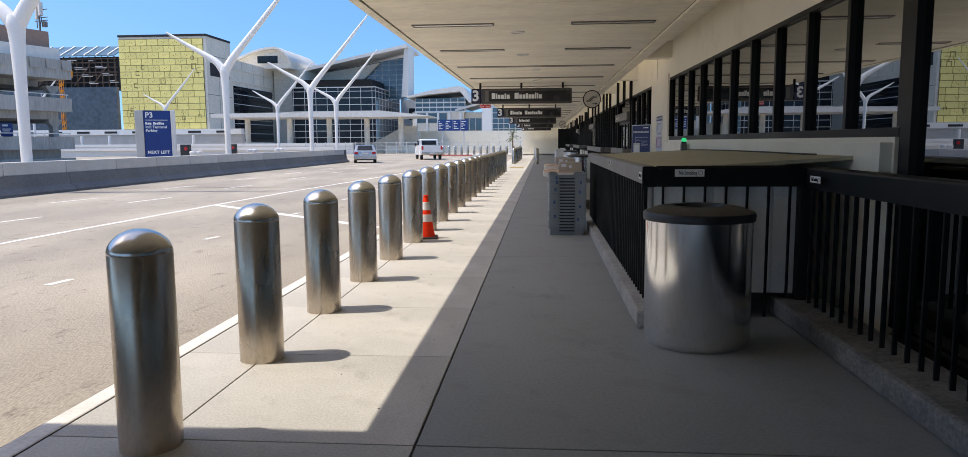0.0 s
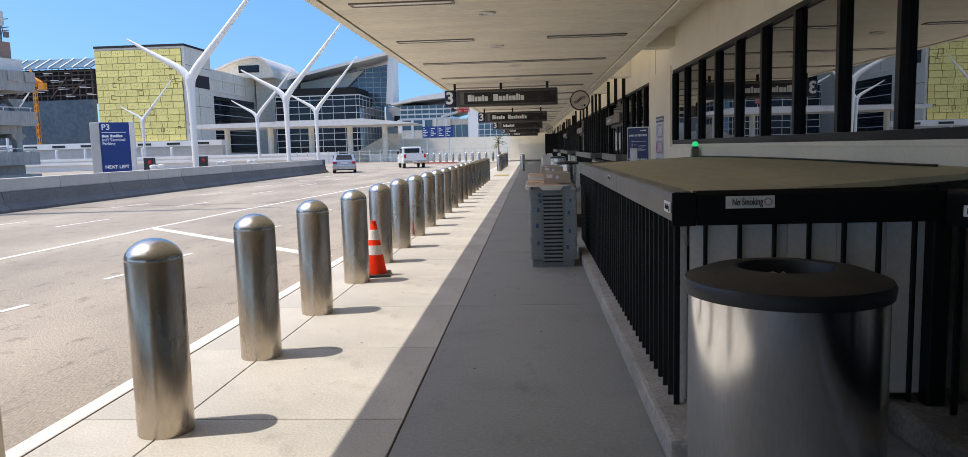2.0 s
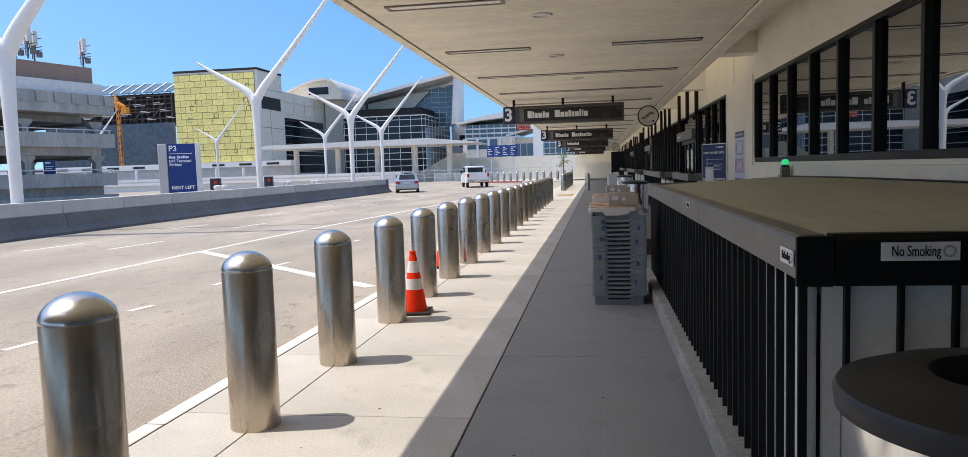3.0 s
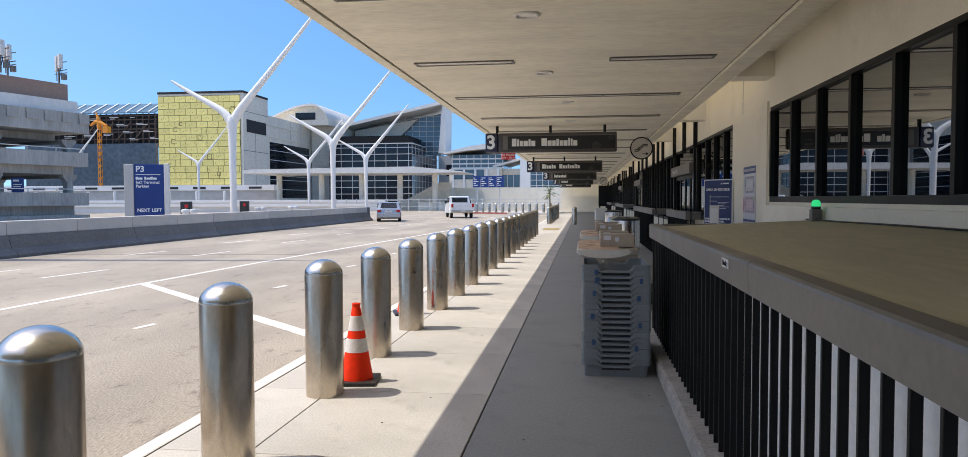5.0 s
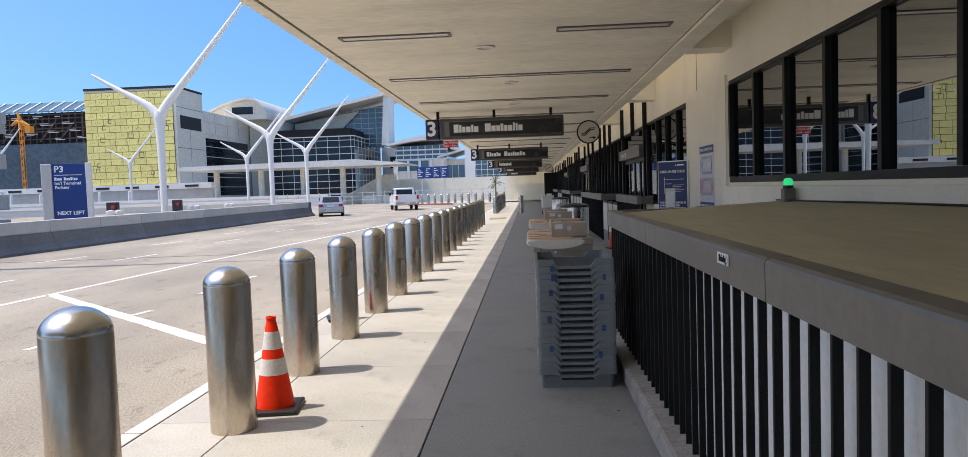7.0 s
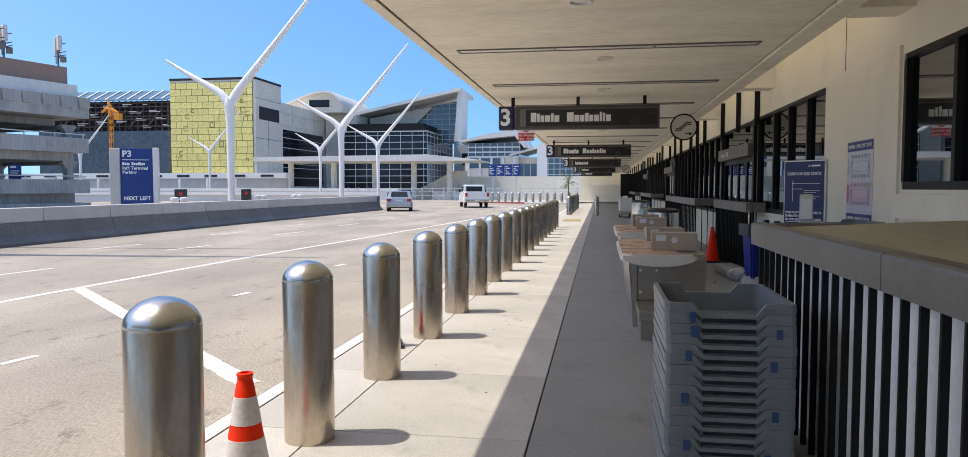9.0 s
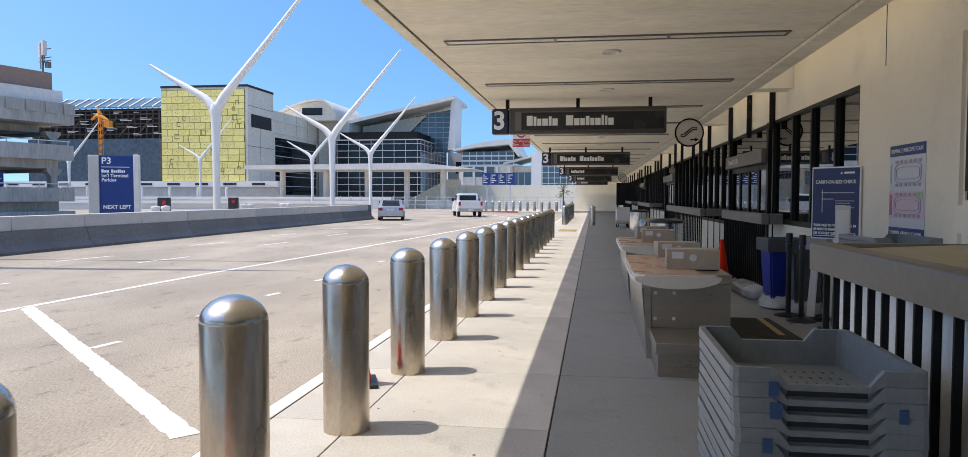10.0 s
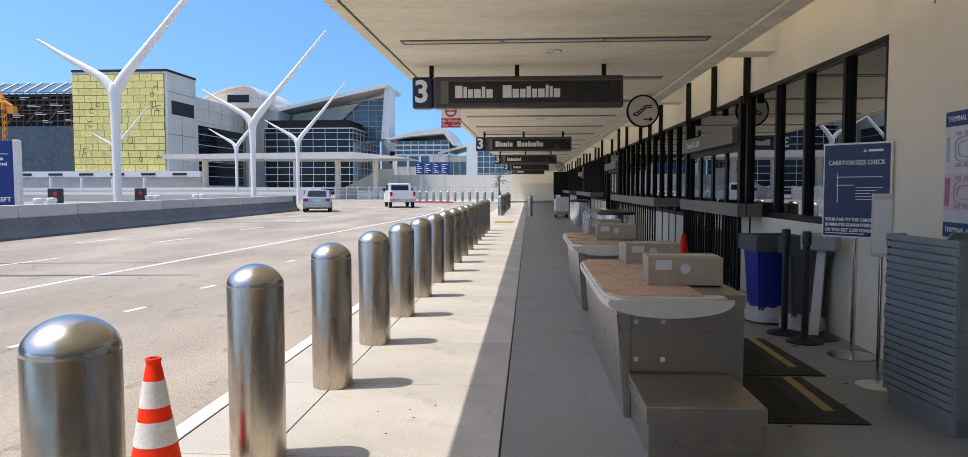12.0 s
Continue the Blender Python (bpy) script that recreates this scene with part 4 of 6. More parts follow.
# ---- bins, posts and signs by the pier ----
def wheeled_bin(m, body, label):
    t = thing("recycling_bin", label, "bin", m, "bins by the entrance")
    bm = bmesh.new()
    lo = [bm.verts.new((x * 0.19, y * 0.19, 0.1)) for x, y in ((-1, -1), (1, -1), (1, 1), (-1, 1))]
    hi = [bm.verts.new((x * 0.23, y * 0.23, 0.8)) for x, y in ((-1, -1), (1, -1), (1, 1), (-1, 1))]
    bm.faces.new(lo[::-1])
    bm.faces.new(hi)
    for i in range(4):
        bm.faces.new((lo[i], lo[(i + 1) % 4], hi[(i + 1) % 4], hi[i]))
    bmesh.ops.bevel(bm, geom=bm.edges[:], offset=0.025, segments=2, affect="EDGES")
    part("body", bm, body, t, smooth=True)
    part("lid", boxes((-0.27, 0.27, -0.27, -0.22, 0.78, 0.95), (-0.27, 0.27, 0.22, 0.27, 0.78, 0.95), (-0.27, -0.22, -0.22, 0.22, 0.78, 0.95), (0.22, 0.27, -0.22, 0.22, 0.78, 0.95), (-0.22, 0.22, -0.22, 0.22, 0.82, 0.86)), M_BINGREY, t, "grey open lid frame")
    bm = lathe(bmesh.new(), [(0.26, 0.0), (0.3, 0.03), (0.29, 0.09), (0.25, 0.15), (0.22, 0.19), (0.2, 0.17)], 40)
    for v in bm.verts:
        v.co.xy *= 1 + 0.1 * noise.noise(v.co * 14)
        v.co.z *= 1 + 0.25 * noise.noise(v.co * 9)
        v.co.z = max(v.co.z, 0.001)
    part("bag", bm, M_PLASTICBAG, t, "crumpled clear plastic bag", smooth=True)
    return t


wheeled_bin(pose(2.39, 19.77, 0, 0, 0, 4), M_BINBLUE, "blue recycling bin with a grey lid and clear bag")
wheeled_bin(pose(2.555, 19.27, 0, 0, 0, -3) @ Matrix.Diagonal((0.78, 0.78, 1.0, 1.0)), M_BINGREY, "grey plastic bin with an open lid")


def stanchion(m):
    t = thing("stanchion", "black belt barrier post on a round base", "barrier post", m, "belt posts")
    part("base", lathe(bmesh.new(), [(0.17, 0), (0.17, 0.012), (0.12, 0.03), (0.04, 0.045), (0.032, 0.05)], 32), M_RUBBER, t, smooth=True)
    part("pole", lathe(bmesh.new(), [(0.032, 0.05), (0.032, 0.92)], 20), M_RUBBER, t, smooth=True)
    part("belt_head", lathe(bmesh.new(), [(0.034, 0.921), (0.042, 0.925), (0.042, 1.03), (0.036, 1.05), (0, 1.052)], 20), M_RUBBER, t, smooth=True)
    return t


stanchion(pose(2.3, 19.07, 0))
stanchion(pose(2.35, 18.66, 0))

t = thing("size_check_sign", "navy carry-on size check board on a chrome pole", "sign", pose(2.54, 18.08, 0, 0, 0, -49))
part("board", box(bmesh.new(), -0.29, 0.29, -0.012, 0.012, 1.03, 1.845, 0.004), M_LETTER, t, "white board edge")
part("face", boxes((-0.275, 0.275, -0.016, -0.0125, 1.045, 1.83)), mat("poster_navy", srgb(34, 48, 96), 0.4, vary=0.06, bump=0), t, "navy poster")
words("CARRY-ON SIZE CHECK", 0.055, M_LETTER, t, pose(-0.24, -0.018, 1.674, 90), width=0.48, bold=0.001)
for i, line in enumerate(("YOUR BAG TO THE CAROUSEL IN", "20 MINUTES GUARANTEED.", "OR YOU GET 2,500 BONUS MILES.")):
    words(line, 0.039, M_LETTER, t, pose(-0.26, -0.018, 1.185 - 0.045 * i, 90), width=(0.51, 0.4, 0.51)[i], bold=0.0016)
joined(part("print", boxes((0.1, 0.22, -0.018, -0.0165, 1.765, 1.785), (-0.17, 0.22, -0.018, -0.0165, 1.55, 1.556), (-0.17, -0.02, -0.018, -0.0165, 1.48, 1.486), (-0.16, -0.154, -0.018, -0.0165, 1.33, 1.59), (-0.26, 0.08, -0.018, -0.0165, 1.063, 1.071), *[(0.0, 0.22 - 0.05 * (i % 3), -0.018, -0.0165, 1.46 - 0.025 * i, 1.465 - 0.025 * i) for i in range(5)]), M_LETTER, t, "white printed bars"))
badge = prism(bmesh.new(), [(0.055, 1.762), (0.085, 1.762), (0.07, 1.79)], "y", -0.018, -0.0165)
part("badge", badge, M_LETTER, t)
part("pole", lathe(bmesh.new(), [(0.022, 0.03), (0.022, 1.03)], 18), M_CHROME, t, "chrome pole", smooth=True)
part("base", lathe(bmesh.new(), [(0.2, 0), (0.2, 0.012), (0.05, 0.03), (0.0, 0.032)], 32), M_CHROME, t, smooth=True)

t = thing("card_stand", "small white framed card on a thin grey stand", "sign", pose(2.31, 17.12, 0, 0, 0, -20))
part("card_frame", box(bmesh.new(), -0.07, 0.07, -0.012, 0.012, 0.96, 1.42, 0.005), M_LAM, t)
part("card", boxes((-0.06, 0.06, -0.015, -0.0125, 0.985, 1.375)), M_WHITE, t)
part("pole", lathe(bmesh.new(), [(0.014, 0.02), (0.014, 0.96)], 14), M_CHROME, t, smooth=True)
part("base", lathe(bmesh.new(), [(0.15, 0), (0.15, 0.01), (0.02, 0.02), (0, 0.02)], 28), M_ROOF, t, smooth=True)

t = thing("folding_frame", "white plank stand with a clear plastic holder", "stand", pose(2.55, 18.85, 0, 0, 0, -35))
part("plank", prism(bmesh.new(), [(-0.09, 0), (0.0, 0), (0.05, 0.92), (-0.02, 0.92)], "y", -0.02, 0.02), M_WHITE, t)
part("tray_box", box(bmesh.new(), -0.16, 0.16, -0.1, 0.1, 0.86, 1.02, 0.012), M_PLASTICBAG, t, "clear plastic holder")
part("foot", lathe(bmesh.new(), [(0.19, 0), (0.19, 0.012), (0.05, 0.03), (0, 0.03)], 28), M_RUBBER, t, smooth=True)

random.seed(21)
bm = bmesh.new()
for i in range(26):
    x, y, r = random.uniform(1.2, 2.65), random.uniform(14.2, 20.5), random.uniform(0.008, 0.03)
    k = random.uniform(0, 6.28)
    prism(bm, [(x + r * random.uniform(0.6, 1.6) * math.cos(k + a), y + r * random.uniform(0.4, 1.0) * math.sin(k + a)) for a in (0, 1.3, 2.6, 3.8, 5.0)], "z", 0.001, 0.006)
tagged(part("floor_debris", bm, M_BARK), "small dark scraps and leaf bits on the floor", "debris", kind="stuff")
bm = bmesh.new()
for i in range(45):
    x, y, r = random.uniform(-2.2, 0.9), random.uniform(3, 24), random.uniform(0.005, 0.011)
    prism(bm, [(x + r * math.cos(a), y + r * math.sin(a)) for a in (0, 1.05, 2.1, 3.14, 4.2, 5.24)], "z", 0.0002, 0.0014)
tagged(part("gum_spots", bm, M_JOINT), "old dark gum spots trodden into the pavement", "stain", kind="stuff")

t = thing("wrapped_bundle", "low bundle wrapped in clear plastic sheet", "bundle", pose(2.22, 21.15, 0, 0, 0, 4))
bm = box(bmesh.new(), -0.16, 0.16, -0.65, 0.65, 0, 0.17, 0.05)
bmesh.ops.subdivide_edges(bm, edges=bm.edges[:], cuts=3, use_grid_fill=True)
for v in bm.verts:
    if v.co.z > 0.01:
        v.co += 0.035 * noise.noise_vector(v.co * 7)
    v.co.z = max(0.0, v.co.z)
part("wrapping", bm, M_PLASTICBAG, t, smooth=True)
cone(pose(2.24, 23.6, 0, 0, 0, 12), 1.0, False)

t = thing("wall_map", "white and pink terminal map with navy headings", "poster", pose(2.748, 17.13, 1.0, 0, 0, -90))
part("sheet", boxes((0, 0.78, -0.004, 0, -0.12, 1.0)), M_PAPER, t)
part("heading", boxes((0, 0.78, -0.007, -0.0045, 0.895, 1.0)), M_BLUE, t, "navy heading band")
part("heading", boxes((0, 0.78, -0.007, -0.0045, 0.11, 0.215)), M_BLUE, t, "navy heading band")
part("heading", boxes((0.02, 0.3, -0.007, -0.0045, -0.1, 0.09)), M_BLUE, t, "navy list block")
part("pink_band", boxes((0.0, 0.76, -0.0065, -0.0045, 0.3, 0.56)), M_PINK, t, "pale pink map field")
part("pink_tab", boxes((0.015, 0.07, -0.009, -0.0067, 0.33, 0.53)), mat("map_magenta", (0.55, 0.16, 0.34), 0.5, vary=0.05, bump=0), t, "pink tab")
part("blue_tab", boxes((0.015, 0.05, -0.007, -0.0045, 0.64, 0.82)), mat("map_cyan", (0.3, 0.55, 0.7), 0.5, vary=0.05, bump=0), t, "pale blue tab")
part("green_tab", boxes((0.6, 0.74, -0.009, -0.0067, 0.49, 0.55)), mat("map_green", (0.45, 0.62, 0.35), 0.5, vary=0.05, bump=0), t, "pale green tab")


def ring_road(z0, z1):
    """A long rounded loop with terminal blocks round it, as on an airport plan."""
    bm = bmesh.new()
    zc, h = (z0 + z1) / 2, (z1 - z0) / 2
    for g_in in (0.0, 0.035):
        pts = [(0.42 + math.copysign(abs(math.cos(a)) ** 0.45, math.cos(a)) * (0.29 - g_in), -0.0095, zc + math.copysign(abs(math.sin(a)) ** 0.45, math.sin(a)) * (h * 0.7 - g_in)) for a in [2 * math.pi * i / 40 for i in range(41)]]
        tube(bm, pts, 0.0035, 4)
    for i in range(6):
        for z in (z0 + 0.005, z1 - 0.035):
            box(bm, 0.14 + 0.1 * i, 0.2 + 0.1 * i, -0.0105, -0.0075, z, z + 0.03)
    return bm


joined(part("plan_drawing", ring_road(0.6, 0.86), M_INK, t, "faint grey plan drawing"))
joined(part("plan_drawing", ring_road(0.31, 0.55), M_INK, t, "faint grey plan drawing"))
words("TERMINAL 3 | WELCOME TO LAX", 0.055, M_LETTER, t, pose(0.03, -0.009, 0.945, 90), width=0.71)
words("TERMINAL AIRLINE LOCATION", 0.05, M_LETTER, t, pose(0.03, -0.009, 0.162, 90), width=0.7)

t = thing("wall_conduit", "grey conduit with a junction box on the pier", "conduit", pose(2.748, 16.9, 0))
part("pipe", tube(bmesh.new(), [(-0.02, -1.1, 0.42), (-0.02, 1.1, 0.42)], 0.012, 8), M_LAM, t)
part("pipe", tube(bmesh.new(), [(-0.02, -1.1, 0.2), (-0.02, 1.1, 0.2)], 0.012, 8), M_LAM, t)
part("junction_box", box(bmesh.new(), -0.06, -0.002, 0.3, 0.42, 0.24, 0.38, 0.005), M_LAM, t)

# further railed bays along the terminal
for a, b, x in ((21.3, 24.9, 2.48), (26.3, 34.0, 2.25), (41.5, 50, 2.25), (57, 70, 2.25)):
    railing("railing", "black barred railing with a dark cap beside the entrance", x, a, b, 0.16 if a < 25 else 0.3, z_cap=1.25, foot=0.0)
    railing("railing", "short black railing return to the terminal wall", 0, 0, W - x - 0.1, 0.13, pose(x + 0.085, a + 0.07, 0, 0, 0, -90), z_cap=1.25, foot=0.0)

# luggage trolleys and hoops
t = thing("trolley_rack", "row of chrome hoop rails for luggage trolleys", "rack", pose(1.36, 28.3, 0))
for i in range(4):
    part("hoop", tube(bmesh.new(), [(-0.25, 0.6 * i, 0), (-0.25, 0.6 * i, 0.8), (-0.2, 0.6 * i, 0.9), (0.3, 0.6 * i, 0.92), (0.4, 0.6 * i, 0.85), (0.42, 0.6 * i, 0)], 0.022, 8), M_CHROME, t, smooth=True)


def trolley(m):
    t = thing("luggage_trolley", "grey steel luggage trolley parked by the railing", "trolley", m, "luggage trolleys")
    part("basket", boxes((-0.3, 0.3, -0.02, 0.02, 0.35, 1.0), (-0.3, -0.27, 0.02, 0.8, 0.35, 0.9), (0.27, 0.3, 0.02, 0.8, 0.35, 0.9)), M_ROOF, t)
    part("deck", boxes((-0.3, 0.3, 0.02, 0.9, 0.2, 0.25)), M_CTR, t)
    for x in (-0.25, 0.25):
        for y in (0.1, 0.8):
            w = part("wheel", lathe(bmesh.new(), [(0.0, -0.02), (0.09, -0.02), (0.09, 0.02), (0, 0.02)], 16), M_TYRE, t)
            w.matrix_basis = pose(x, y, 0.09, 0, 90)
    for x in (-0.28, 0.28):
        part("upright", boxes((x - 0.015, x + 0.015, 0.05, 0.09, 0.09, 0.2)), M_ROOF, t)
    return t


trolley(pose(1.3, 46, 0, 0, 0, 4))
trolley(pose(1.35, 47.3, 0))
t = thing("information_kiosk", "dark box sign on legs near the far wall", "kiosk", pose(2.1, 66, 0))
part("case", box(bmesh.new(), -0.55, 0.55, -0.15, 0.15, 0.9, 2.6, 0.02), M_BRONZE, t)
part("leg", boxes((-0.5, -0.4, -0.1, 0.1, 0, 0.9)), M_BRONZE, t)
part("leg", boxes((0.4, 0.5, -0.1, 0.1, 0, 0.9)), M_BRONZE, t)


# ---- across the road ----
bar = structure("barrier", boxes((-17.0, -16.62, -30, 61.5, -0.15, 0.46)), M_BARRIER, "dark stained concrete road barrier with a pale coping", "barrier")
seg = mesh_of(prism(bmesh.new(), [(-16.2, -0.16), (-16.2, -0.06), (-16.42, 0.12), (-16.52, 0.5), (-16.62, 0.5), (-16.62, -0.16)], "y", 0.012, 6.088), M_BARRIER, "barrier_block")
cop = mesh_of(box(bmesh.new(), -17.0, -16.56, 0.01, 3.03, 0.5, 0.92, 0.02), M_COPING, "coping_block")
for i in range(15):
    piece("barrier_block", seg, bar, (0, -30 + 6.1 * i, 0))
for i in range(30):
    piece("coping_block", cop, bar, (0, -30 + 3.05 * i, 0))
part("barrier_nose", lathe(bmesh.new(), [(0.6, -0.16), (0.6, -0.05), (0.42, 0.12), (0.36, 0.5), (0.36, 0.9), (0.0, 0.91)], 24, -16.8, 61.5), M_BARRIER, bar, smooth=True)


def y_mast(x, y, fork, name="y_mast", size=1.0, turn=0):
    """A white forked mast: tapering trunk, a short arm and a long arm."""
    t = thing(name, "tall white forked sculptural light mast", "mast", pose(x, y, ROAD_Z, 0, 0, turn), "forked masts")
    h = fork - ROAD_Z
    part("trunk", tube(bmesh.new(), *eased([(0, 0, 0), (0, 0, h * 0.3), (0, 0, h * 0.6), (0, 0, h * 0.82), (0, 0, h * 0.92), (0, 0, h - 0.22)], [0.17 * size, 0.175 * size, 0.19 * size, 0.23 * size, 0.3 * size, 0.25 * size], 24), 24), M_WHITE, t, smooth=True)
    part("arm", tube(bmesh.new(), *eased([(0.05, 0, h - 0.75), (0.18, 0, h - 0.3), (0.55, 0, h + 0.25), (1.15, 0, h + 0.95), (2.9, 0, h + 2.95), (5.25 * size, 0, h + 5.75 * size)], [0.18, 0.25, 0.23, 0.2, 0.15, 0.05], 40), 24), M_WHITE, t, smooth=True)
    part("arm", tube(bmesh.new(), *eased([(-0.05, 0, h - 0.75), (-0.18, 0, h - 0.35), (-0.55, 0, h + 0.08), (-1.2, 0, h + 0.48), (-2.3, 0, h + 1.1), (-3.55 * size, 0, h + 1.85 * size)], [0.18, 0.24, 0.2, 0.17, 0.12, 0.05], 30), 24), M_WHITE, t, smooth=True)
    return t


for x, y, f in ((-17.05, 23.6, 5.9), (-19.0, 43.9, 6.35), (-19.3, 61.2, 6.4), (-25.0, 88.8, 6.85), (-37.6, 103.2, 7.15), (-60.5, 115, 7.7), (-83, 115, 7.4)):
    y_mast(x, y, f)

t = thing("parking_sign", "tall blue parking sign with white text in a grey frame", "sign", pose(-19.9, 37.4, ROAD_Z, 0, 0, 24))
part("frame_post", box(bmesh.new(), -1.06, -0.655, -0.2, 0.2, 0, 3.36, 0.03), M_COPING, t, "grey side panel")
part("frame_post", box(bmesh.new(), 0.655, 0.87, -0.2, 0.2, 0, 3.4, 0.03), M_ROOF, t)
part("panel", box(bmesh.new(), -0.65, 0.65, -0.12, 0.12, 0.75, 3.36, 0.01), M_BLUE, t, "blue panel")
words("P3", 0.38, M_LETTER, t, pose(-0.57, -0.125, 3.12, 90), bold=0.008)
mark_bars(t, [(0.09, 1), (0.07, .75), (0.1, .75), (-0.05, 0), (0.08, 1), (0.06, .75), (0.07, .75), (0.07, 1), (0.03, 1), (0.07, .75), (0.06, .75)], 0.13, 0.015, -0.57, 2.64, -0.126, -0.121)
part("rule", boxes((-0.57, 0.5, -0.126, -0.121, 2.86, 2.885)), M_LETTER, t)
words("Int'l Terminal", 0.19, M_LETTER, t, pose(-0.57, -0.125, 2.51, 90), bold=0.004)
words("Parking", 0.19, M_LETTER, t, pose(-0.57, -0.125, 2.33, 90), bold=0.004)
words("NEXT LEFT", 0.22, M_LETTER, t, pose(-0.53, -0.125, 1.2, 90), bold=0.006, width=1.06)


def signal(x, y):
    t = thing("traffic_signal", "low black traffic signal head on a stub post", "traffic signal", pose(x, y, ROAD_Z), "traffic signals")
    part("head", box(bmesh.new(), -0.28, 0.28, -0.15, 0.15, 0.75, 1.6, 0.03), M_RUBBER, t)
    part("post", lathe(bmesh.new(), [(0.06, 0), (0.06, 0.75)], 12), M_RUBBER, t)
    lens = lathe(bmesh.new(), [(0, -0.02), (0.11, -0.02), (0.11, 0.0), (0, 0.0)], 16)
    part("lens", lens, M_TAIL, t, "red lens").matrix_basis = pose(0.08, -0.16, 1.35, 90)


signal(-21.0, 42.5)
signal(-21.8, 51.0)
for x, y in ((-17.6, 36.5), (-17.6, 37.2), (-18.0, 44.8), (-18.0, 45.5), (-18.2, 50), (-18.2, 50.8)):
    t = thing("floodlight", "small white ground floodlight behind the barrier", "lamp", pose(x, y, 0.6), "floodlights")
    part("head", lathe(bmesh.new(), [(0.05, -0.75), (0.05, 0.2), (0.15, 0.3), (0.19, 0.42), (0.17, 0.5), (0, 0.53)], 16), M_WHITE, t, smooth=True)


# ---- parking garage ----
g = thing("parking_garage", "weathered concrete parking garage with open decks", "building", pose(-40.4, 61.4, 0, 0, 0, -15), kind="")
for z0, z1, d in ((7.05, 8.65, 0.0), (4.3, 5.45, -0.15), (1.1, 2.15, -0.15), (-0.2, 0.35, -0.1)):
    part("parapet", box(bmesh.new(), -30, d, -60, 0.0, z0, z1), M_GARAGE, g)
for z0, z1, d in ((3.65, 4.3, -0.9), (0.35, 1.1, -0.9), (6.5, 7.05, -3.0)):
    part("deck_beam", box(bmesh.new(), -30, d, -60, -0.8, z0, z1), M_GARAGE, g)
# Wall added halfway in, to keep the open decks dark and block see-through.
part("back_wall", boxes((-14.6, -14.0, -60, -3, 0.35, 7.05)), M_GARAGE, g)
part("stair_core", boxes((-16, -9.5, -30, -19, 0.35, 7.05)), M_GARAGE, g)
for x in (-1.6, -10.2, -19.0):
    for i in range(8):
        y = -1.0 - 6.2 * i
        for z0, z1 in ((5.45, 6.5), (2.15, 3.65)):
            col = bmesh.new()
            prism(col, [(y - 0.26, z0 - 1.0), (y + 0.26, z0 - 1.0), (y + 0.26, z1 - 0.6), (y + 0.62, z1 - 0.22), (y + 0.62, z1), (y - 0.62, z1), (y - 0.62, z1 - 0.22), (y - 0.26, z1 - 0.6)], "x", x, x + 0.55)
            part("column", col, M_GARAGE, g)
for z in (6.2, 3.35):
    for i in range(4):
        part("cross_beam", boxes((-28, -1.7, -0.85 - 6.2 * i, -0.55 - 6.2 * i, z, z + 0.3)), M_GARAGE, g)
for z in (5.45, 2.15):
    for i in range(24):
        part("rail_post", boxes((-0.33, -0.27, -0.4 - 2.4 * i, -0.34 - 2.4 * i, z, z + 0.3)), M_ROOF, g)
for z in (5.75, 2.45):
    part("guard_rail", tube(bmesh.new(), [(-0.3, -59, z), (-0.3, -0.2, z)], 0.04, 6), M_ROOF, g)
dent = mesh_of(boxes((0.002, 0.14, -0.9, 0.0, 7.8, 8.62)), M_GARAGE, "parapet_block")
for i in range(40):
    piece("parapet_block", dent, g, (0, -0.02 - 1.5 * i, 0))
part("attic", boxes((-30, -0.6, -60, -0.5, 8.65, 9.65)), M_ROOF, g, "pale blue-grey attic band")
part("penthouse", boxes((-30, -1.2, -60, -0.9, 9.65, 11.05)), M_BRICKY, g, "brown plaster upper band")


def antenna(x, y):
    t = thing("antenna", "grey phone antenna mast on the garage roof", "antenna", pose(x, y, 11.05, 0, 0, -20), "roof antennas")
    part("mast", tube(bmesh.new(), [(0, 0, 0), (0, 0, 2.3)], 0.07, 8), M_CAP, t)
    for b in ((-0.3, -0.1, -0.16, 0.16, 1.0, 2.25), (0.08, 0.34, -0.16, 0.16, 1.25, 2.4)):
        part("panel", box(bmesh.new(), *b, 0.03), M_ROOF, t, "pale antenna panel")
    for z in (0.85, 1.1, 1.75):
        part("cross_arm", boxes((-0.85, 0.75, 0.17, 0.23, z, z + 0.06)), M_CAP, t)
    part("side_pole", tube(bmesh.new(), [(-0.6, 0.2, 0.3), (-0.6, 0.2, 2.1)], 0.04, 6), M_CAP, t)
    part("cable_loop", tube(bmesh.new(), [(0.2, 0, 1.3), (0.3, 0, 0.9), (0.1, 0, 0.6), (0.05, 0, 0.2)], 0.03, 6), M_RUBBER, t)
    part("cabinet", boxes((0.12, 0.45, 0.1, 0.4, 0.35, 0.8)), M_CAP, t)


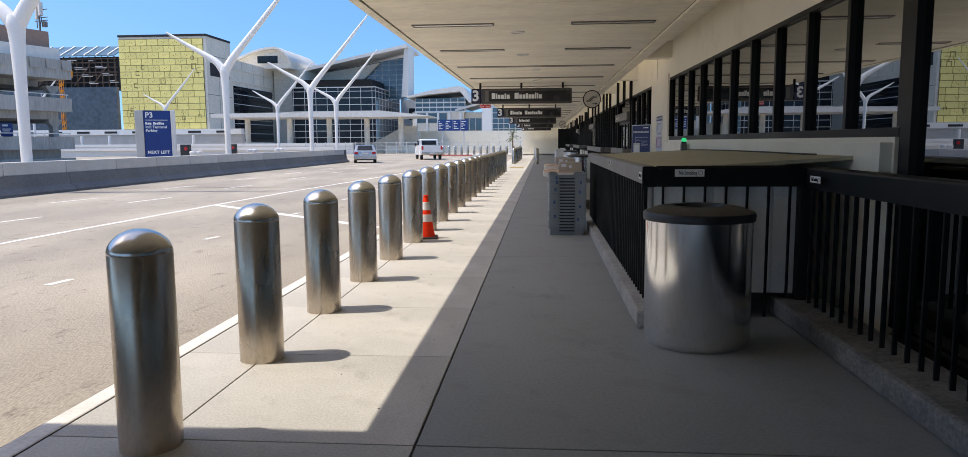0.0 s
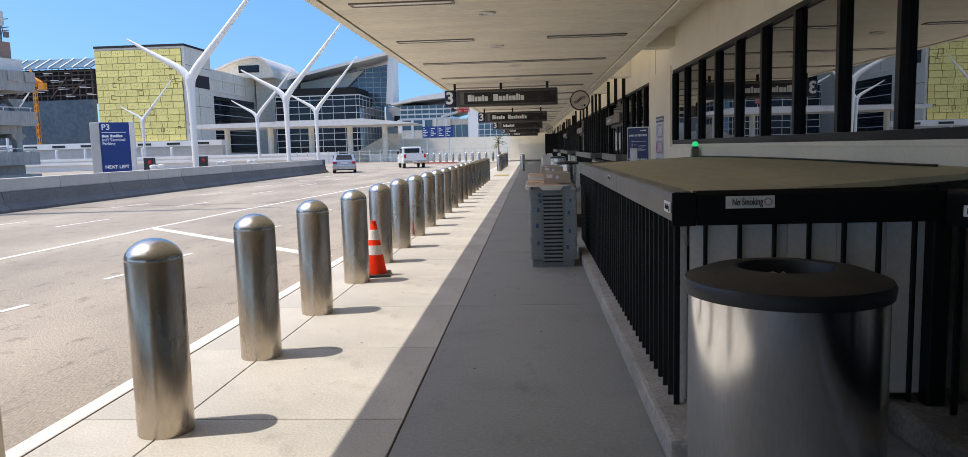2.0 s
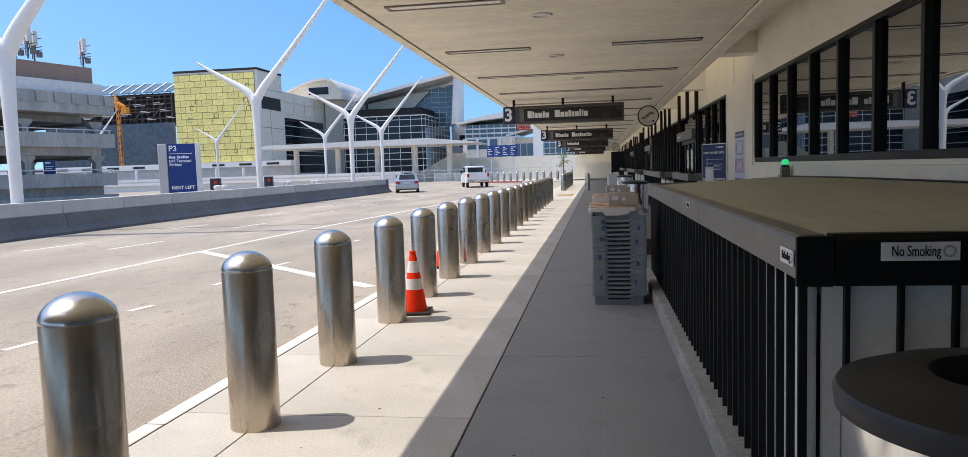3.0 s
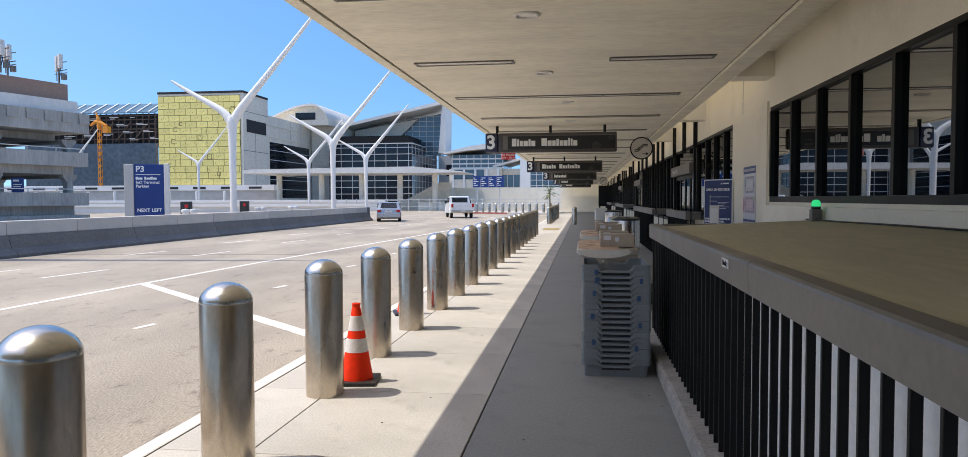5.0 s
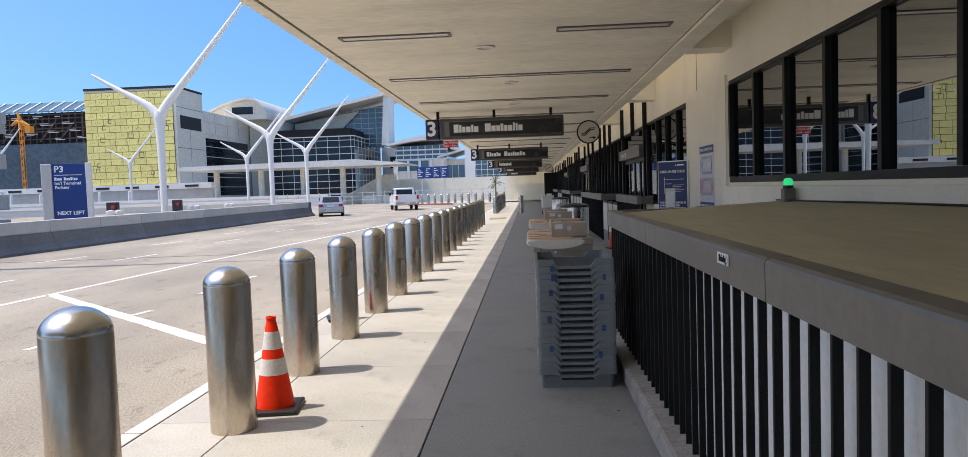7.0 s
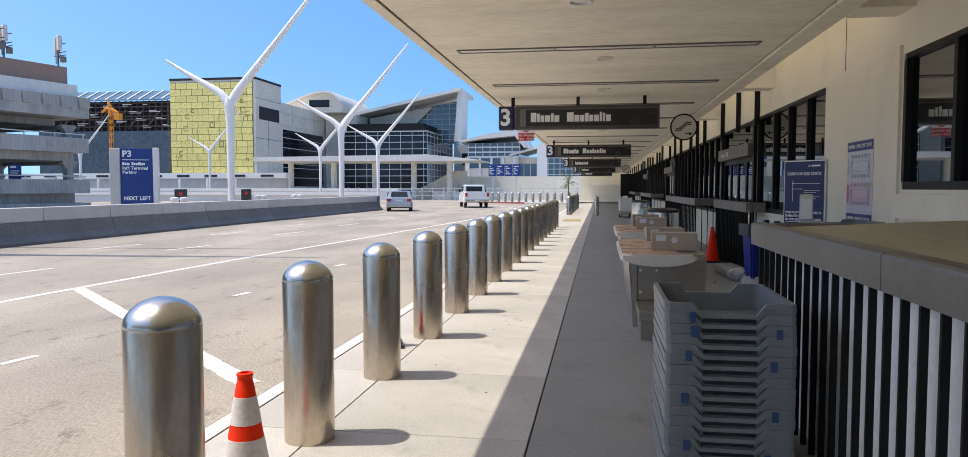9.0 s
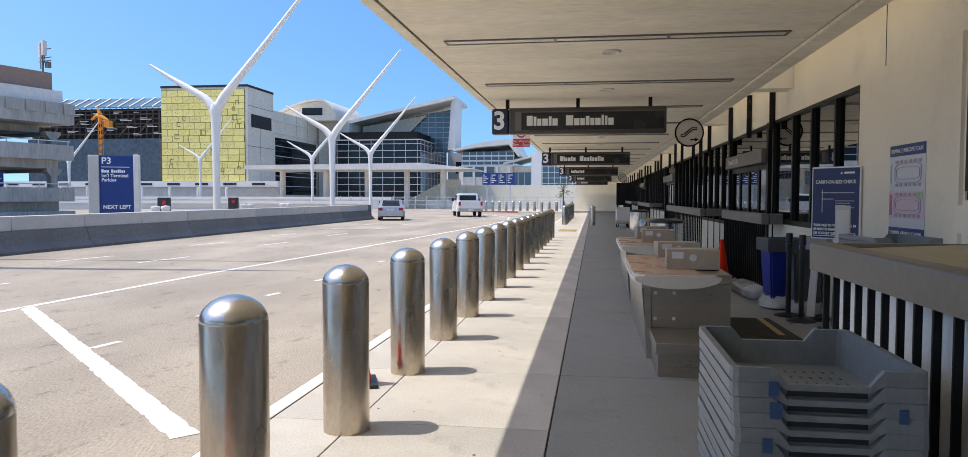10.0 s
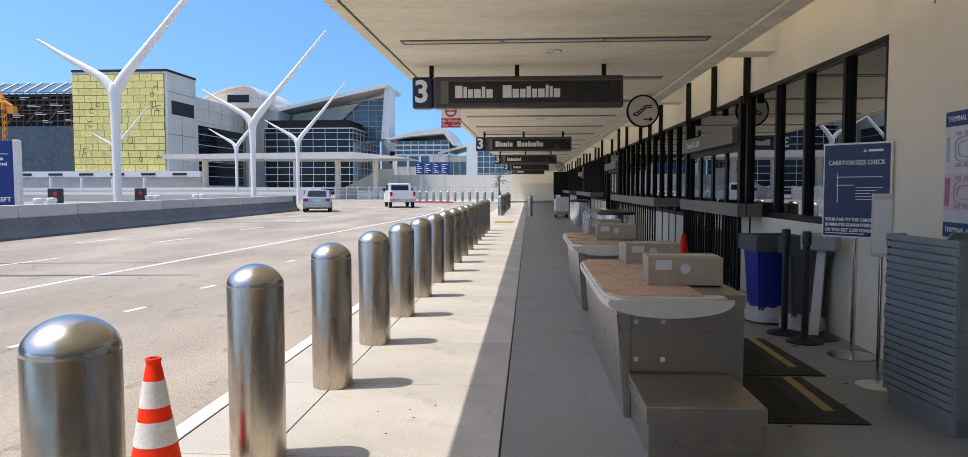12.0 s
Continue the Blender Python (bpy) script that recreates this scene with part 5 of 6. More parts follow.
t = thing("deck_sign", "small blue parking sign on the garage deck", "sign", pose(-43.0, 56.6, 2.15, 0, 0, 30))
part("panel", box(bmesh.new(), -0.42, 0.42, -0.05, 0.05, 0.05, 1.15, 0.02), M_BLUE, t)
part("text_bars", boxes((-0.3, 0.1, -0.056, -0.0505, 0.85, 1.0), (-0.3, 0.3, -0.056, -0.0505, 0.6, 0.66), (-0.3, 0.2, -0.056, -0.0505, 0.45, 0.51)), M_LETTER, t)
part("foot", boxes((-0.3, 0.3, -0.06, 0.06, 0.0, 0.05)), M_CAP, t)

for x, y in ((-42.2, 60.4), (-42.6, 54.8), (-43.4, 56.4), (-44, 55.2), (-44.4, 52.4)):
    antenna(x, y)

# wall, parapet and posts between the far ramps
structure("ramp_parapet", boxes((-100, -28, 98, 98.6, -0.2, 0.62), (-100, -28, 97.6, 98.8, 0.62, 0.95)), M_WHITE, "low white parapet along the far ramp", "parapet")
structure("ramp_wall", boxes((-120, -50, 120, 121, -0.2, 3.1)), M_COPING, "grey retaining wall below the buildings", "wall")
band = structure("wall_band", boxes((-120, -50, 119.7, 121, 3.102, 4.0)), M_WHITE, "white band with dark slots along the retaining wall", "wall")
slot = mesh_of(boxes((0, 2.2, 119.62, 119.7, 3.35, 3.7)), M_DARK, "slot_window")
for i in range(14):
    piece("slot_window", slot, band, (-118 + 4.9 * i, 0, 0))
structure("upper_parapet", boxes((-110, -28, 108, 108.6, -0.2, 1.12), (-110, -28, 107.8, 108.8, 1.122, 1.5)), M_WHITE, "second white parapet along the upper ramp", "parapet")
post_me = mesh_of(lathe(bmesh.new(), [(0.2, 0), (0.2, 3.15), (0, 3.2)], 10), M_WHITE, "post")
ramp_posts = thing("ramp_posts", "row of white posts on the far ramp", "posts", pose(0, 0, -0.5))
for i in range(10):
    piece("post", post_me, ramp_posts, (-96 + 4.6 * i, 112, 0.2))

# ---- terminal hall with yellow sheathing ----
hall = thing("sheathed_hall", "concrete hall under construction, faced with yellow sheathing", "building", pose(-79.9, 135.6, 0))
part("wall", boxes((0, 17.0, 0.1, 11, -0.2, 21.6)), M_BLDG, hall)
part("coping", boxes((-0.1, 17.1, -0.05, 11, 21.6, 22.0)), M_DARK, hall)
part("louvre", boxes((16.98, 17.06, 1.5, 10, 14.4, 16.8)), M_DARK, hall, "dark louvre band")
part("backing", boxes((0.02, 16.5, -0.02, 0.1, 4.3, 21.2)), M_SEAM, hall)
part("base_band", boxes((-1, 19, -1.2, 0.08, 2.6, 4.0)), M_MULL, hall, "pale band of low windows")
for i in range(5):
    part("low_window", boxes((0.8 + 3.5 * i, 2.6 + 3.5 * i, -1.25, -1.201, 3.3, 3.6)), M_DARK, hall)
random.seed(11)
rows_n = 14
rh = 16.8 / rows_n
board_meshes = {}


def board_of(w):
    """One sheathing board of a given width."""
    w = round(w, 1)
    if w not in board_meshes:
        board_meshes[w] = mesh_of(boxes((0.045, w - 0.045, -0.08, -0.021, 0.045, rh - 0.045)), M_GOLD, "sheathing_board")
    return board_meshes[w]


for r in range(rows_n):
    x, k = 0.0, 0
    while 16.5 - x > 0.25:
        w = (1.2 if r % 2 and k == 0 else (1.0 if random.random() < 0.06 else 2.2))
        w = min(w, 16.5 - x)
        piece("sheathing_board", board_of(w), hall, (x, 0, 4.35 + rh * r))
        x, k = x + w, k + 1
joined(part("board_print", boxes(*[(0.7 + 2.2 * i + 0.35 * q + 1.2 * (r % 2), 0.78 + 2.2 * i + 0.35 * q + 1.2 * (r % 2), -0.085, -0.081, 4.35 + rh * r + 0.45 + 0.2 * ((q + i) % 2), 4.35 + rh * r + 0.62 + 0.2 * ((q + i) % 2)) for r in range(rows_n) for i in range(6) for q in range(3)]), M_SEAM, hall))
for z in (7.2, 10.8, 18.2):
    part("panel_joint", boxes((17.001, 17.02, 0.1, 11, z, z + 0.1)), M_CAP, hall)
part("panel_joint", boxes((17.001, 17.02, 5.2, 5.3, -0.2, 14.4)), M_CAP, hall)
patch = bmesh.new()
for i in range(14):
    x, z = random.uniform(0.8, 15.4), random.uniform(5, 20)
    s, c = random.uniform(0.5, 0.95), random.randrange(3)
    for q in ((x, x + s, -0.1, -0.082, z, z + 0.1), (x, x + s, -0.1, -0.082, z + s, z + s + 0.1), (x, x + 0.1, -0.1, -0.082, z + 0.1, z + s), (x + s - 0.1, x + s, -0.1, -0.082, z + 0.1, z + s))[c % 2:4 - c // 2]:
        box(patch, *q)
joined(part("cut_outs", patch, M_SEAM, hall))

# hall being rebuilt behind the garage
old = thing("stripped_hall", "half-stripped hall with rusty framing and blue-grey cladding", "building", pose(-120, 150, 0))
part("cladding", boxes((0, 30.5, 0, 1, -0.2, 13.6)), M_BLUEGLASS, old, "blue-grey lower cladding")
# Solid dark block drawn in place of the unlit depth behind the framing.
part("void", boxes((0, 30.5, 1.5, 12, 13.6, 20)), M_DARK, old)
fr = bmesh.new()
for i in range(22):
    box(fr, 0.6 + 1.4 * i, 0.78 + 1.4 * i, 0.5, 0.8, 13.6, 20)
for z in (14.5, 16, 16.6, 17.6, 18.6, 19.4):
    box(fr, 0, 30.5, 0.4, 0.7, z, z + 0.22)
for i in range(7):
    prism(fr, [(1 + 4 * i, 14), (1.3 + 4 * i, 14), (4.8 + 4 * i, 18), (4.5 + 4 * i, 18)], "y", 0.2, 0.38)
hang = bmesh.new()
for i in range(46):
    z = 14.2 + (i * 37 % 50) / 10
    x = 0.4 + (i * 61 % 290) / 10
    box(hang, x, x + 0.9 + (i * 13 % 17) / 10, -0.1, 0.15, z, z + 0.1)
joined(part("loose_strips", hang, M_MULL, old, "pale loose strips of stripped cladding"))
joined(part("framing", fr, M_RUST, old, "exposed rusty steel framing"))
sk = bmesh.new()
prism(sk, [(0, 20), (5, 22.4), (5, 22.6), (0, 20.2)], "x", 0, 30.5)
part("skylight", sk, M_TEAL, old, "sloping glazed roof")
ribs = bmesh.new()
for i in range(12):
    prism(ribs, [(-0.1, 20.1), (5, 22.55), (5, 22.8), (-0.1, 20.35)], "x", 0.4 + 2.6 * i, 0.7 + 2.6 * i)
joined(part("roof_ribs", ribs, M_WHITE, old))

crane = thing("lift_crane", "orange telescopic lift standing by the stripped hall", "crane", pose(-84.6, 125, ROAD_Z))
boom = bmesh.new()
for x in (-0.24, 0.16):
    for y in (-0.3, 0.22):
        box(boom, x, x + 0.08, y, y + 0.08, 0, 14.3)
for i in range(12):
    z = 0.8 + 1.1 * i
    box(boom, -0.16, 0.16, -0.29, -0.23, z, z + 0.12)
    box(boom, -0.16, 0.16, 0.23, 0.29, z + 0.5, z + 0.62)
    box(boom, -0.2, 0.2, -0.22, 0.22, z + 0.2, z + 0.62)
part("boom", boom, M_CRANE, crane, "orange telescopic boom")
head_bm = bmesh.new()
tube(head_bm, [(-1.7, 0, 14.9), (-0.7, 0, 15.6), (0.2, 0, 15.4), (1.4, 0, 14.8)], [0.16, 0.32, 0.36, 0.22], 8)
tube(head_bm, [(0, 0, 14.2), (-0.15, 0, 16.0), (-0.6, 0, 17.2)], [0.4, 0.32, 0.12], 8)
box(head_bm, 0.9, 1.9, -0.5, 0.5, 13.6, 14.7)
part("head", head_bm, M_CRANE, crane, "orange jib head with a basket")
part("hydraulic_hose", tube(bmesh.new(), [(0.35, -0.3, 6), (0.55, -0.3, 7.5), (0.35, -0.3, 9.5)], 0.06, 6), M_RUBBER, crane)

# concourse beside the road
con = thing("concourse", "pale concrete concourse with dark window bands and a vaulted roof", "building", pose(-63, 146, 0))
part("wall", boxes((-20, 0, 0.2, 48, -0.2, 18.6)), M_BLDG, con)
part("inner_wing", boxes((0.3, 7.6, 24, 46, -0.2, 18.4)), M_BLDG, con)
for z in (6.5, 14.2, 16.6):
    part("string_course", boxes((0.002, 0.16, 0.2, 48, z, z + 0.25)), M_BLDG, con)
part("glazing", boxes((0.004, 0.06, 1.5, 23, 1.9, 13.3)), M_FARGLASS, con, "dark glazing")
for i in range(11):
    part("mullion", boxes((0.061, 0.2, 1.5, 23, 2.6 + 1.0 * i, 2.72 + 1.0 * i)), M_MULL if i % 2 else M_BRONZE, con)
part("upper_window", boxes((0.004, 0.08, 26, 38, 14.6, 16.4)), M_FARGLASS, con)
def arch(x):
    """Height of the vaulted roof: a long rise, a rounded crest and a steep fall."""
    u = (x + 11.0) / 17.2
    return 18.5 + 4.3 * (math.sin(min(u / 0.8, 1.0) * math.pi / 2) ** 1.3 if u < 0.8 else math.cos((u - 0.8) / 0.2 * 1.25) ** 0.8)


xs = [-11.0 + 17.2 * i / 28 for i in range(29)]
part("vault_roof", prism(bmesh.new(), [(x, arch(x) + 0.35) for x in xs] + [(x, arch(x) - 0.15) for x in xs[::-1]], "y", 18, 40), M_ROOF, con, "curved pale metal roof", smooth=True)
part("vault_wall", prism(bmesh.new(), [(x, arch(x) - 0.16) for x in xs] + [(6.2, 18.4), (-11.0, 18.4)], "y", 19, 39), M_BLDG, con)
part("clerestory", boxes((-1.5, 3.2, 18.9, 18.99, 19.6, 21.2)), M_FARGLASS, con, "dark clerestory window")
for i in range(8):
    part("panel_joint", boxes((0.002, 0.012, 0.2 + 6.0 * i, 0.3 + 6.0 * i, 14.5, 18.5)), M_CAP, con)

# glazed hall with the swept roof
tb = thing("glazed_hall", "glazed terminal hall under a rising swept pale roof", "building", pose(-56.7, 165, 0))
part("glazing", boxes((0, 19.1, 0, 29, -0.2, 13.9)), M_FARGLASS, tb, "dark strip glazing")
for i in range(9):
    z = 1.2 + 1.48 * i
    part("mullion", boxes((-0.1, 19.25, -0.15, -0.002, z, z + 0.13)), M_MULL, tb)
    part("mullion", boxes((19.102, 19.25, 0.0, 29, z, z + 0.13)), M_MULL, tb)
up = mesh_of(boxes((0, 0.09, -0.1, -0.003, 0, 13.9)), M_MULL, "upright")
for i in range(8):
    piece("upright", up, tb, (0.2 + 2.6 * i, 0, 0))
up = mesh_of(boxes((0.003, 0.1, 0, 0.1, 0, 13.9)), M_MULL, "upright")
for i in range(9):
    piece("upright", up, tb, (19.1, 0.4 + 3.4 * i, 0))
part("parapet", boxes((0.6, 18.2, 0.8, 28, 13.9, 15.8)), M_BRONZE, tb, "dark parapet band")
part("ledge", boxes((-0.3, 19.4, -0.3, 29, 13.9, 14.1)), M_MULL, tb)
part("upper_glazing", prism(bmesh.new(), [(2, 14.1), (23.0, 12), (23.0, 22.0), (2, 18.4)], "y", 14, 18), M_TEAL, tb, "tall upper glazing")
ug = bmesh.new()
for i in range(8):
    z = 13 + 1.2 * i
    box(ug, 12.5, 23.0, 13.85, 13.99, z, z + 0.12)
for i in range(7):
    box(ug, 12.5 + 1.75 * i, 12.62 + 1.75 * i, 13.85, 13.98, 12.5, 21.6)
joined(part("upper_mullions", ug, M_MULL, tb))
part("soffit_wall", prism(bmesh.new(), [(2, 15.8), (12.4, 15.8), (17.5, 20.7), (2, 18.2)], "y", 13.0, 13.8), M_BLDG, tb)
rf = bmesh.new()
near = [(-1.5, 18.6), (25.2, 24.3), (25.4, 23.6), (-1.5, 17.9)]
prism(rf, near, "y", 7, 24)
part("swept_roof", rf, M_ROOF, tb, "thin swept pale roof")
fin = bmesh.new()
prism(fin, [(25.4, 24.2), (24.5, 23.4), (23.6, 12.2), (25.2, 12.2)], "y", 8, 16)
part("end_fin", fin, M_ROOF, tb, "pale raking end wall")
part("white_wing", boxes((19.4, 25, 29, 40, -0.2, 12.8)), M_WHITE, tb, "white end wing")
part("wing_window", boxes((21.5, 23.2, 28.9, 28.99, 7.5, 10.5)), M_FARGLASS, tb)

cn = thing("drive_canopy", "long thin pale canopy on round columns before the hall", "canopy", pose(-50, 110, 0))
part("roof_slab", prism(bmesh.new(), [(0, 5.45), (26, 5.3), (33.4, 5.35), (33.4, 5.45), (26, 6.25), (0, 6.0)], "y", -1.5, 9), M_ROOF, cn)
for x in (4.3, 11, 17.3, 23.2, 28.5):
    part("column", lathe(bmesh.new(), [(0.42, -0.2), (0.42, 5.35)], 20, x, 2), M_BLDG, cn, smooth=True)

# hall and blocks further round
fh = thing("far_hall", "far terminal hall with a drooping curved roof", "building", pose(-30, 170, 0))
part("wall", boxes((0, 12, 0, 20, -0.2, 8.4)), M_BLDG, fh)
part("glazing", boxes((0.5, 12.4, 0.5, 20, 8.4, 11.6)), M_TEAL, fh)
part("curved_roof", prism(bmesh.new(), [(-1, 12.0), (5, 13.4), (11, 14.2), (12.4, 13.8), (14, 10.6), (13.4, 10.4), (11.4, 13.0), (4, 12.4), (-1, 11.6)], "y", -2, 20), M_ROOF, fh)
part("side_glazing", boxes((1, 8, -0.1, -0.01, 6.0, 8.2)), M_TEAL, fh)
for z in (8.4, 9.4, 10.5):
    part("pale_band", boxes((0.45, 12.45, 0.3, 0.49, z, z + 0.32)), M_WHITE, fh)
for i in range(8):
    part("mullion", boxes((0.6 + 1.65 * i, 0.78 + 1.65 * i, 0.32, 0.488, 8.73, 11.6)), M_MULL, fh)
for i in range(5):
    part("pier", boxes((0.6 + 2.6 * i, 1.1 + 2.6 * i, -0.5, -0.12, -0.2, 8.3)), M_WHITE, fh)
fh2 = thing("far_wing", "far grey wing with a sloping roof and railings", "building", pose(-19, 172, 0))
part("wall", boxes((0, 7, 0, 14, -0.2, 8.4)), M_BLDG, fh2)
part("sloped_roof", prism(bmesh.new(), [(-1, 8.6), (7.6, 10.9), (7.6, 11.3), (-1, 9.1)], "y", -2, 14), M_ROOF, fh2)
part("glazing", boxes((0.5, 6.8, -0.1, -0.01, 4.2, 7.0)), M_TEAL, fh2)
for i in range(5):
    part("mullion", boxes((0.6 + 1.45 * i, 0.74 + 1.45 * i, -0.2, -0.102, 4.2, 7.0)), M_MULL, fh2)
part("balcony_rail", boxes((-0.5, 7.2, -1.2, -1.1, 7.9, 8.0), *[(-0.5 + 1.1 * i, -0.42 + 1.1 * i, -1.2, -1.1, 7.0, 7.9) for i in range(8)]), M_MULL, fh2)
gc = thing("glass_block", "teal glazed block beside a white stair tower", "building", pose(-13.6, 168, 0))
part("tower", boxes((0, 2.2, 0, 8, -0.2, 11.2)), M_WHITE, gc)
part("glazing", boxes((2.202, 9.5, 0, 8, -0.2, 9.2)), M_TEAL, gc)
gm = bmesh.new()
for i in range(6):
    box(gm, 2.3 + 1.3 * i, 2.42 + 1.3 * i, -0.12, -0.01, 3, 9.2)
for i in range(6):
    box(gm, 2.2, 9.5, -0.11, -0.012, 3.2 + 1.2 * i, 3.32 + 1.2 * i)
joined(part("mullions", gm, M_MULL, gc))
structure("far_wall", boxes((-22, 8, 119, 119.6, -0.2, 3.3), (-24, -10, 112, 112.3, -0.2, 1.0)), M_STUCCO, "long beige wall beyond the bend", "wall")
stair = thing("far_stair", "pale concrete stair with a pipe rail by the far wall", "stair", pose(0, 0, 0))
steps = [(-28.0, -0.2)]
for i in range(18):
    steps += [(-28.0 + 0.36 * i, 0.19 * i), (-27.64 + 0.36 * i, 0.19 * i)]
part("flight", prism(bmesh.new(), steps + [(-19.6, 3.25), (-19.6, -0.2)], "y", 116, 118.9), M_BLDG, stair)
part("side_wall", prism(bmesh.new(), [(-28.2, -0.2), (-28.2, 0.7), (-21.6, 4.1), (-19.6, 4.1), (-19.6, -0.2)], "y", 115.6, 115.98), M_BLDG, stair)
fence = thing("far_fence", "pale metal fence along the far bend", "fence")
for z in (0.5, 1.0, 1.45):
    part("rail", boxes((-34, 6, 104, 104.06, z, z + 0.06)), M_MULL, fence)
fp = mesh_of(boxes((-0.05, 0.05, -0.05, 0.05, -0.2, 1.6)), M_MULL, "fence_post")
for i in range(28):
    piece("fence_post", fp, fence, (-34 + 1.48 * i, 104.1, 0))
bb = thing("blue_board", "wide blue direction board of four panels", "sign", pose(-15.5, 110, 0))
for i in range(4):
    p = part("panel", boxes((1.14 * i, 1.14 * i + 1.1, -0.06, 0.06, 3.2, 4.85)), M_BLUE, bb)
    joined(part("text_bars", boxes(*[(1.14 * i + 0.12, 1.14 * i + 0.35 + 0.6 * ((i * 3 + j * 7) % 5) / 5, -0.07, -0.061, 4.5 - 0.26 * j, 4.6 - 0.26 * j) for j in range(5)]), M_LETTER, p))
for x in (0.6, 3.9):
    part("post", boxes((x - 0.08, x + 0.08, 0.07, 0.2, -0.2, 3.3)), M_MULL, bb)


# ---- young tree by the far bend ----
def palm(m):
    t = thing("young_tree", "small green feathery tree beyond the bollards", "tree", m)
    part("trunk", tube(bmesh.new(), [(0, 0, 0), (0.03, 0.02, 0.9), (0.02, 0.0, 1.8), (0.0, 0.03, 2.3)], [0.1, 0.08, 0.07, 0.05], 8), M_BARK, t, smooth=True)
    rnd = random.Random(7)
    bm = bmesh.new()
    for i in range(20):
        a, el = rnd.uniform(0, 6.28), rnd.uniform(-0.3, 1.3)
        ln = rnd.uniform(0.8, 1.5)
        prev = Vector((0, 0, 2.2 + rnd.uniform(-0.3, 0.2)))
        way = Vector((math.cos(a) * math.cos(el), math.sin(a) * math.cos(el), math.sin(el)))
        for k in range(6):
            nxt = prev + way * ln / 6
            way = (way + Vector((0, 0, -0.16))).normalized()
            side = way.cross(Vector((0, 0, 1))).normalized()
            for s in (-1, 1):
                for q in range(3):
                    root = prev.lerp(nxt, q / 3)
                    tip = root + side * s * rnd.uniform(0.1, 0.22) + way * 0.12 + Vector((0, 0, rnd.uniform(-0.12, 0.02)))
                    w = way * 0.025
                    bm.faces.new([bm.verts.new(root - w), bm.verts.new(tip), bm.verts.new(root + w)])
            prev = nxt
    part("crown", bm, M_GREEN, t)
    return t


palm(pose(-3.1, 80.5, 0))


# ---- vehicles ----
def wheel(car, x, y, r):
    w = part("wheel", lathe(bmesh.new(), [(r * 0.55, -0.1), (r * 0.9, -0.11), (r, -0.08), (r, 0.08), (r * 0.9, 0.11), (r * 0.55, 0.1)], 24), M_TYRE, car, "black tyre", smooth=True)
    w.matrix_basis = pose(x, y, r, 0, 90)
    part("rim", lathe(bmesh.new(), [(0, -0.075), (r * 0.56, -0.085), (r * 0.56, 0.085), (0, 0.075)], 20), M_CHROME, w, "silver rim", smooth=True)


def car_body(bm, profile, half, tuck):
    """A side outline (y, z) swept across the car, narrower towards the roof."""
    n = len(profile)
    rings = []
    for f in (-1, -0.93, 0.93, 1):
        rings.append([bm.verts.new((half * f * (1 - tuck * max(0, (z - 0.9))) , y, z if abs(f) < 1 else z - 0.03 * (z > 0.5))) for y, z in profile])
    for A, B in zip(rings, rings[1:]):
        for i in range(n):
            bm.faces.new((A[i], A[(i + 1) % n], B[(i + 1) % n], B[i]))
    bm.faces.new(rings[0][::-1])
    bm.faces.new(rings[-1])
    bmesh.ops.recalc_face_normals(bm, faces=bm.faces[:])
    return bm


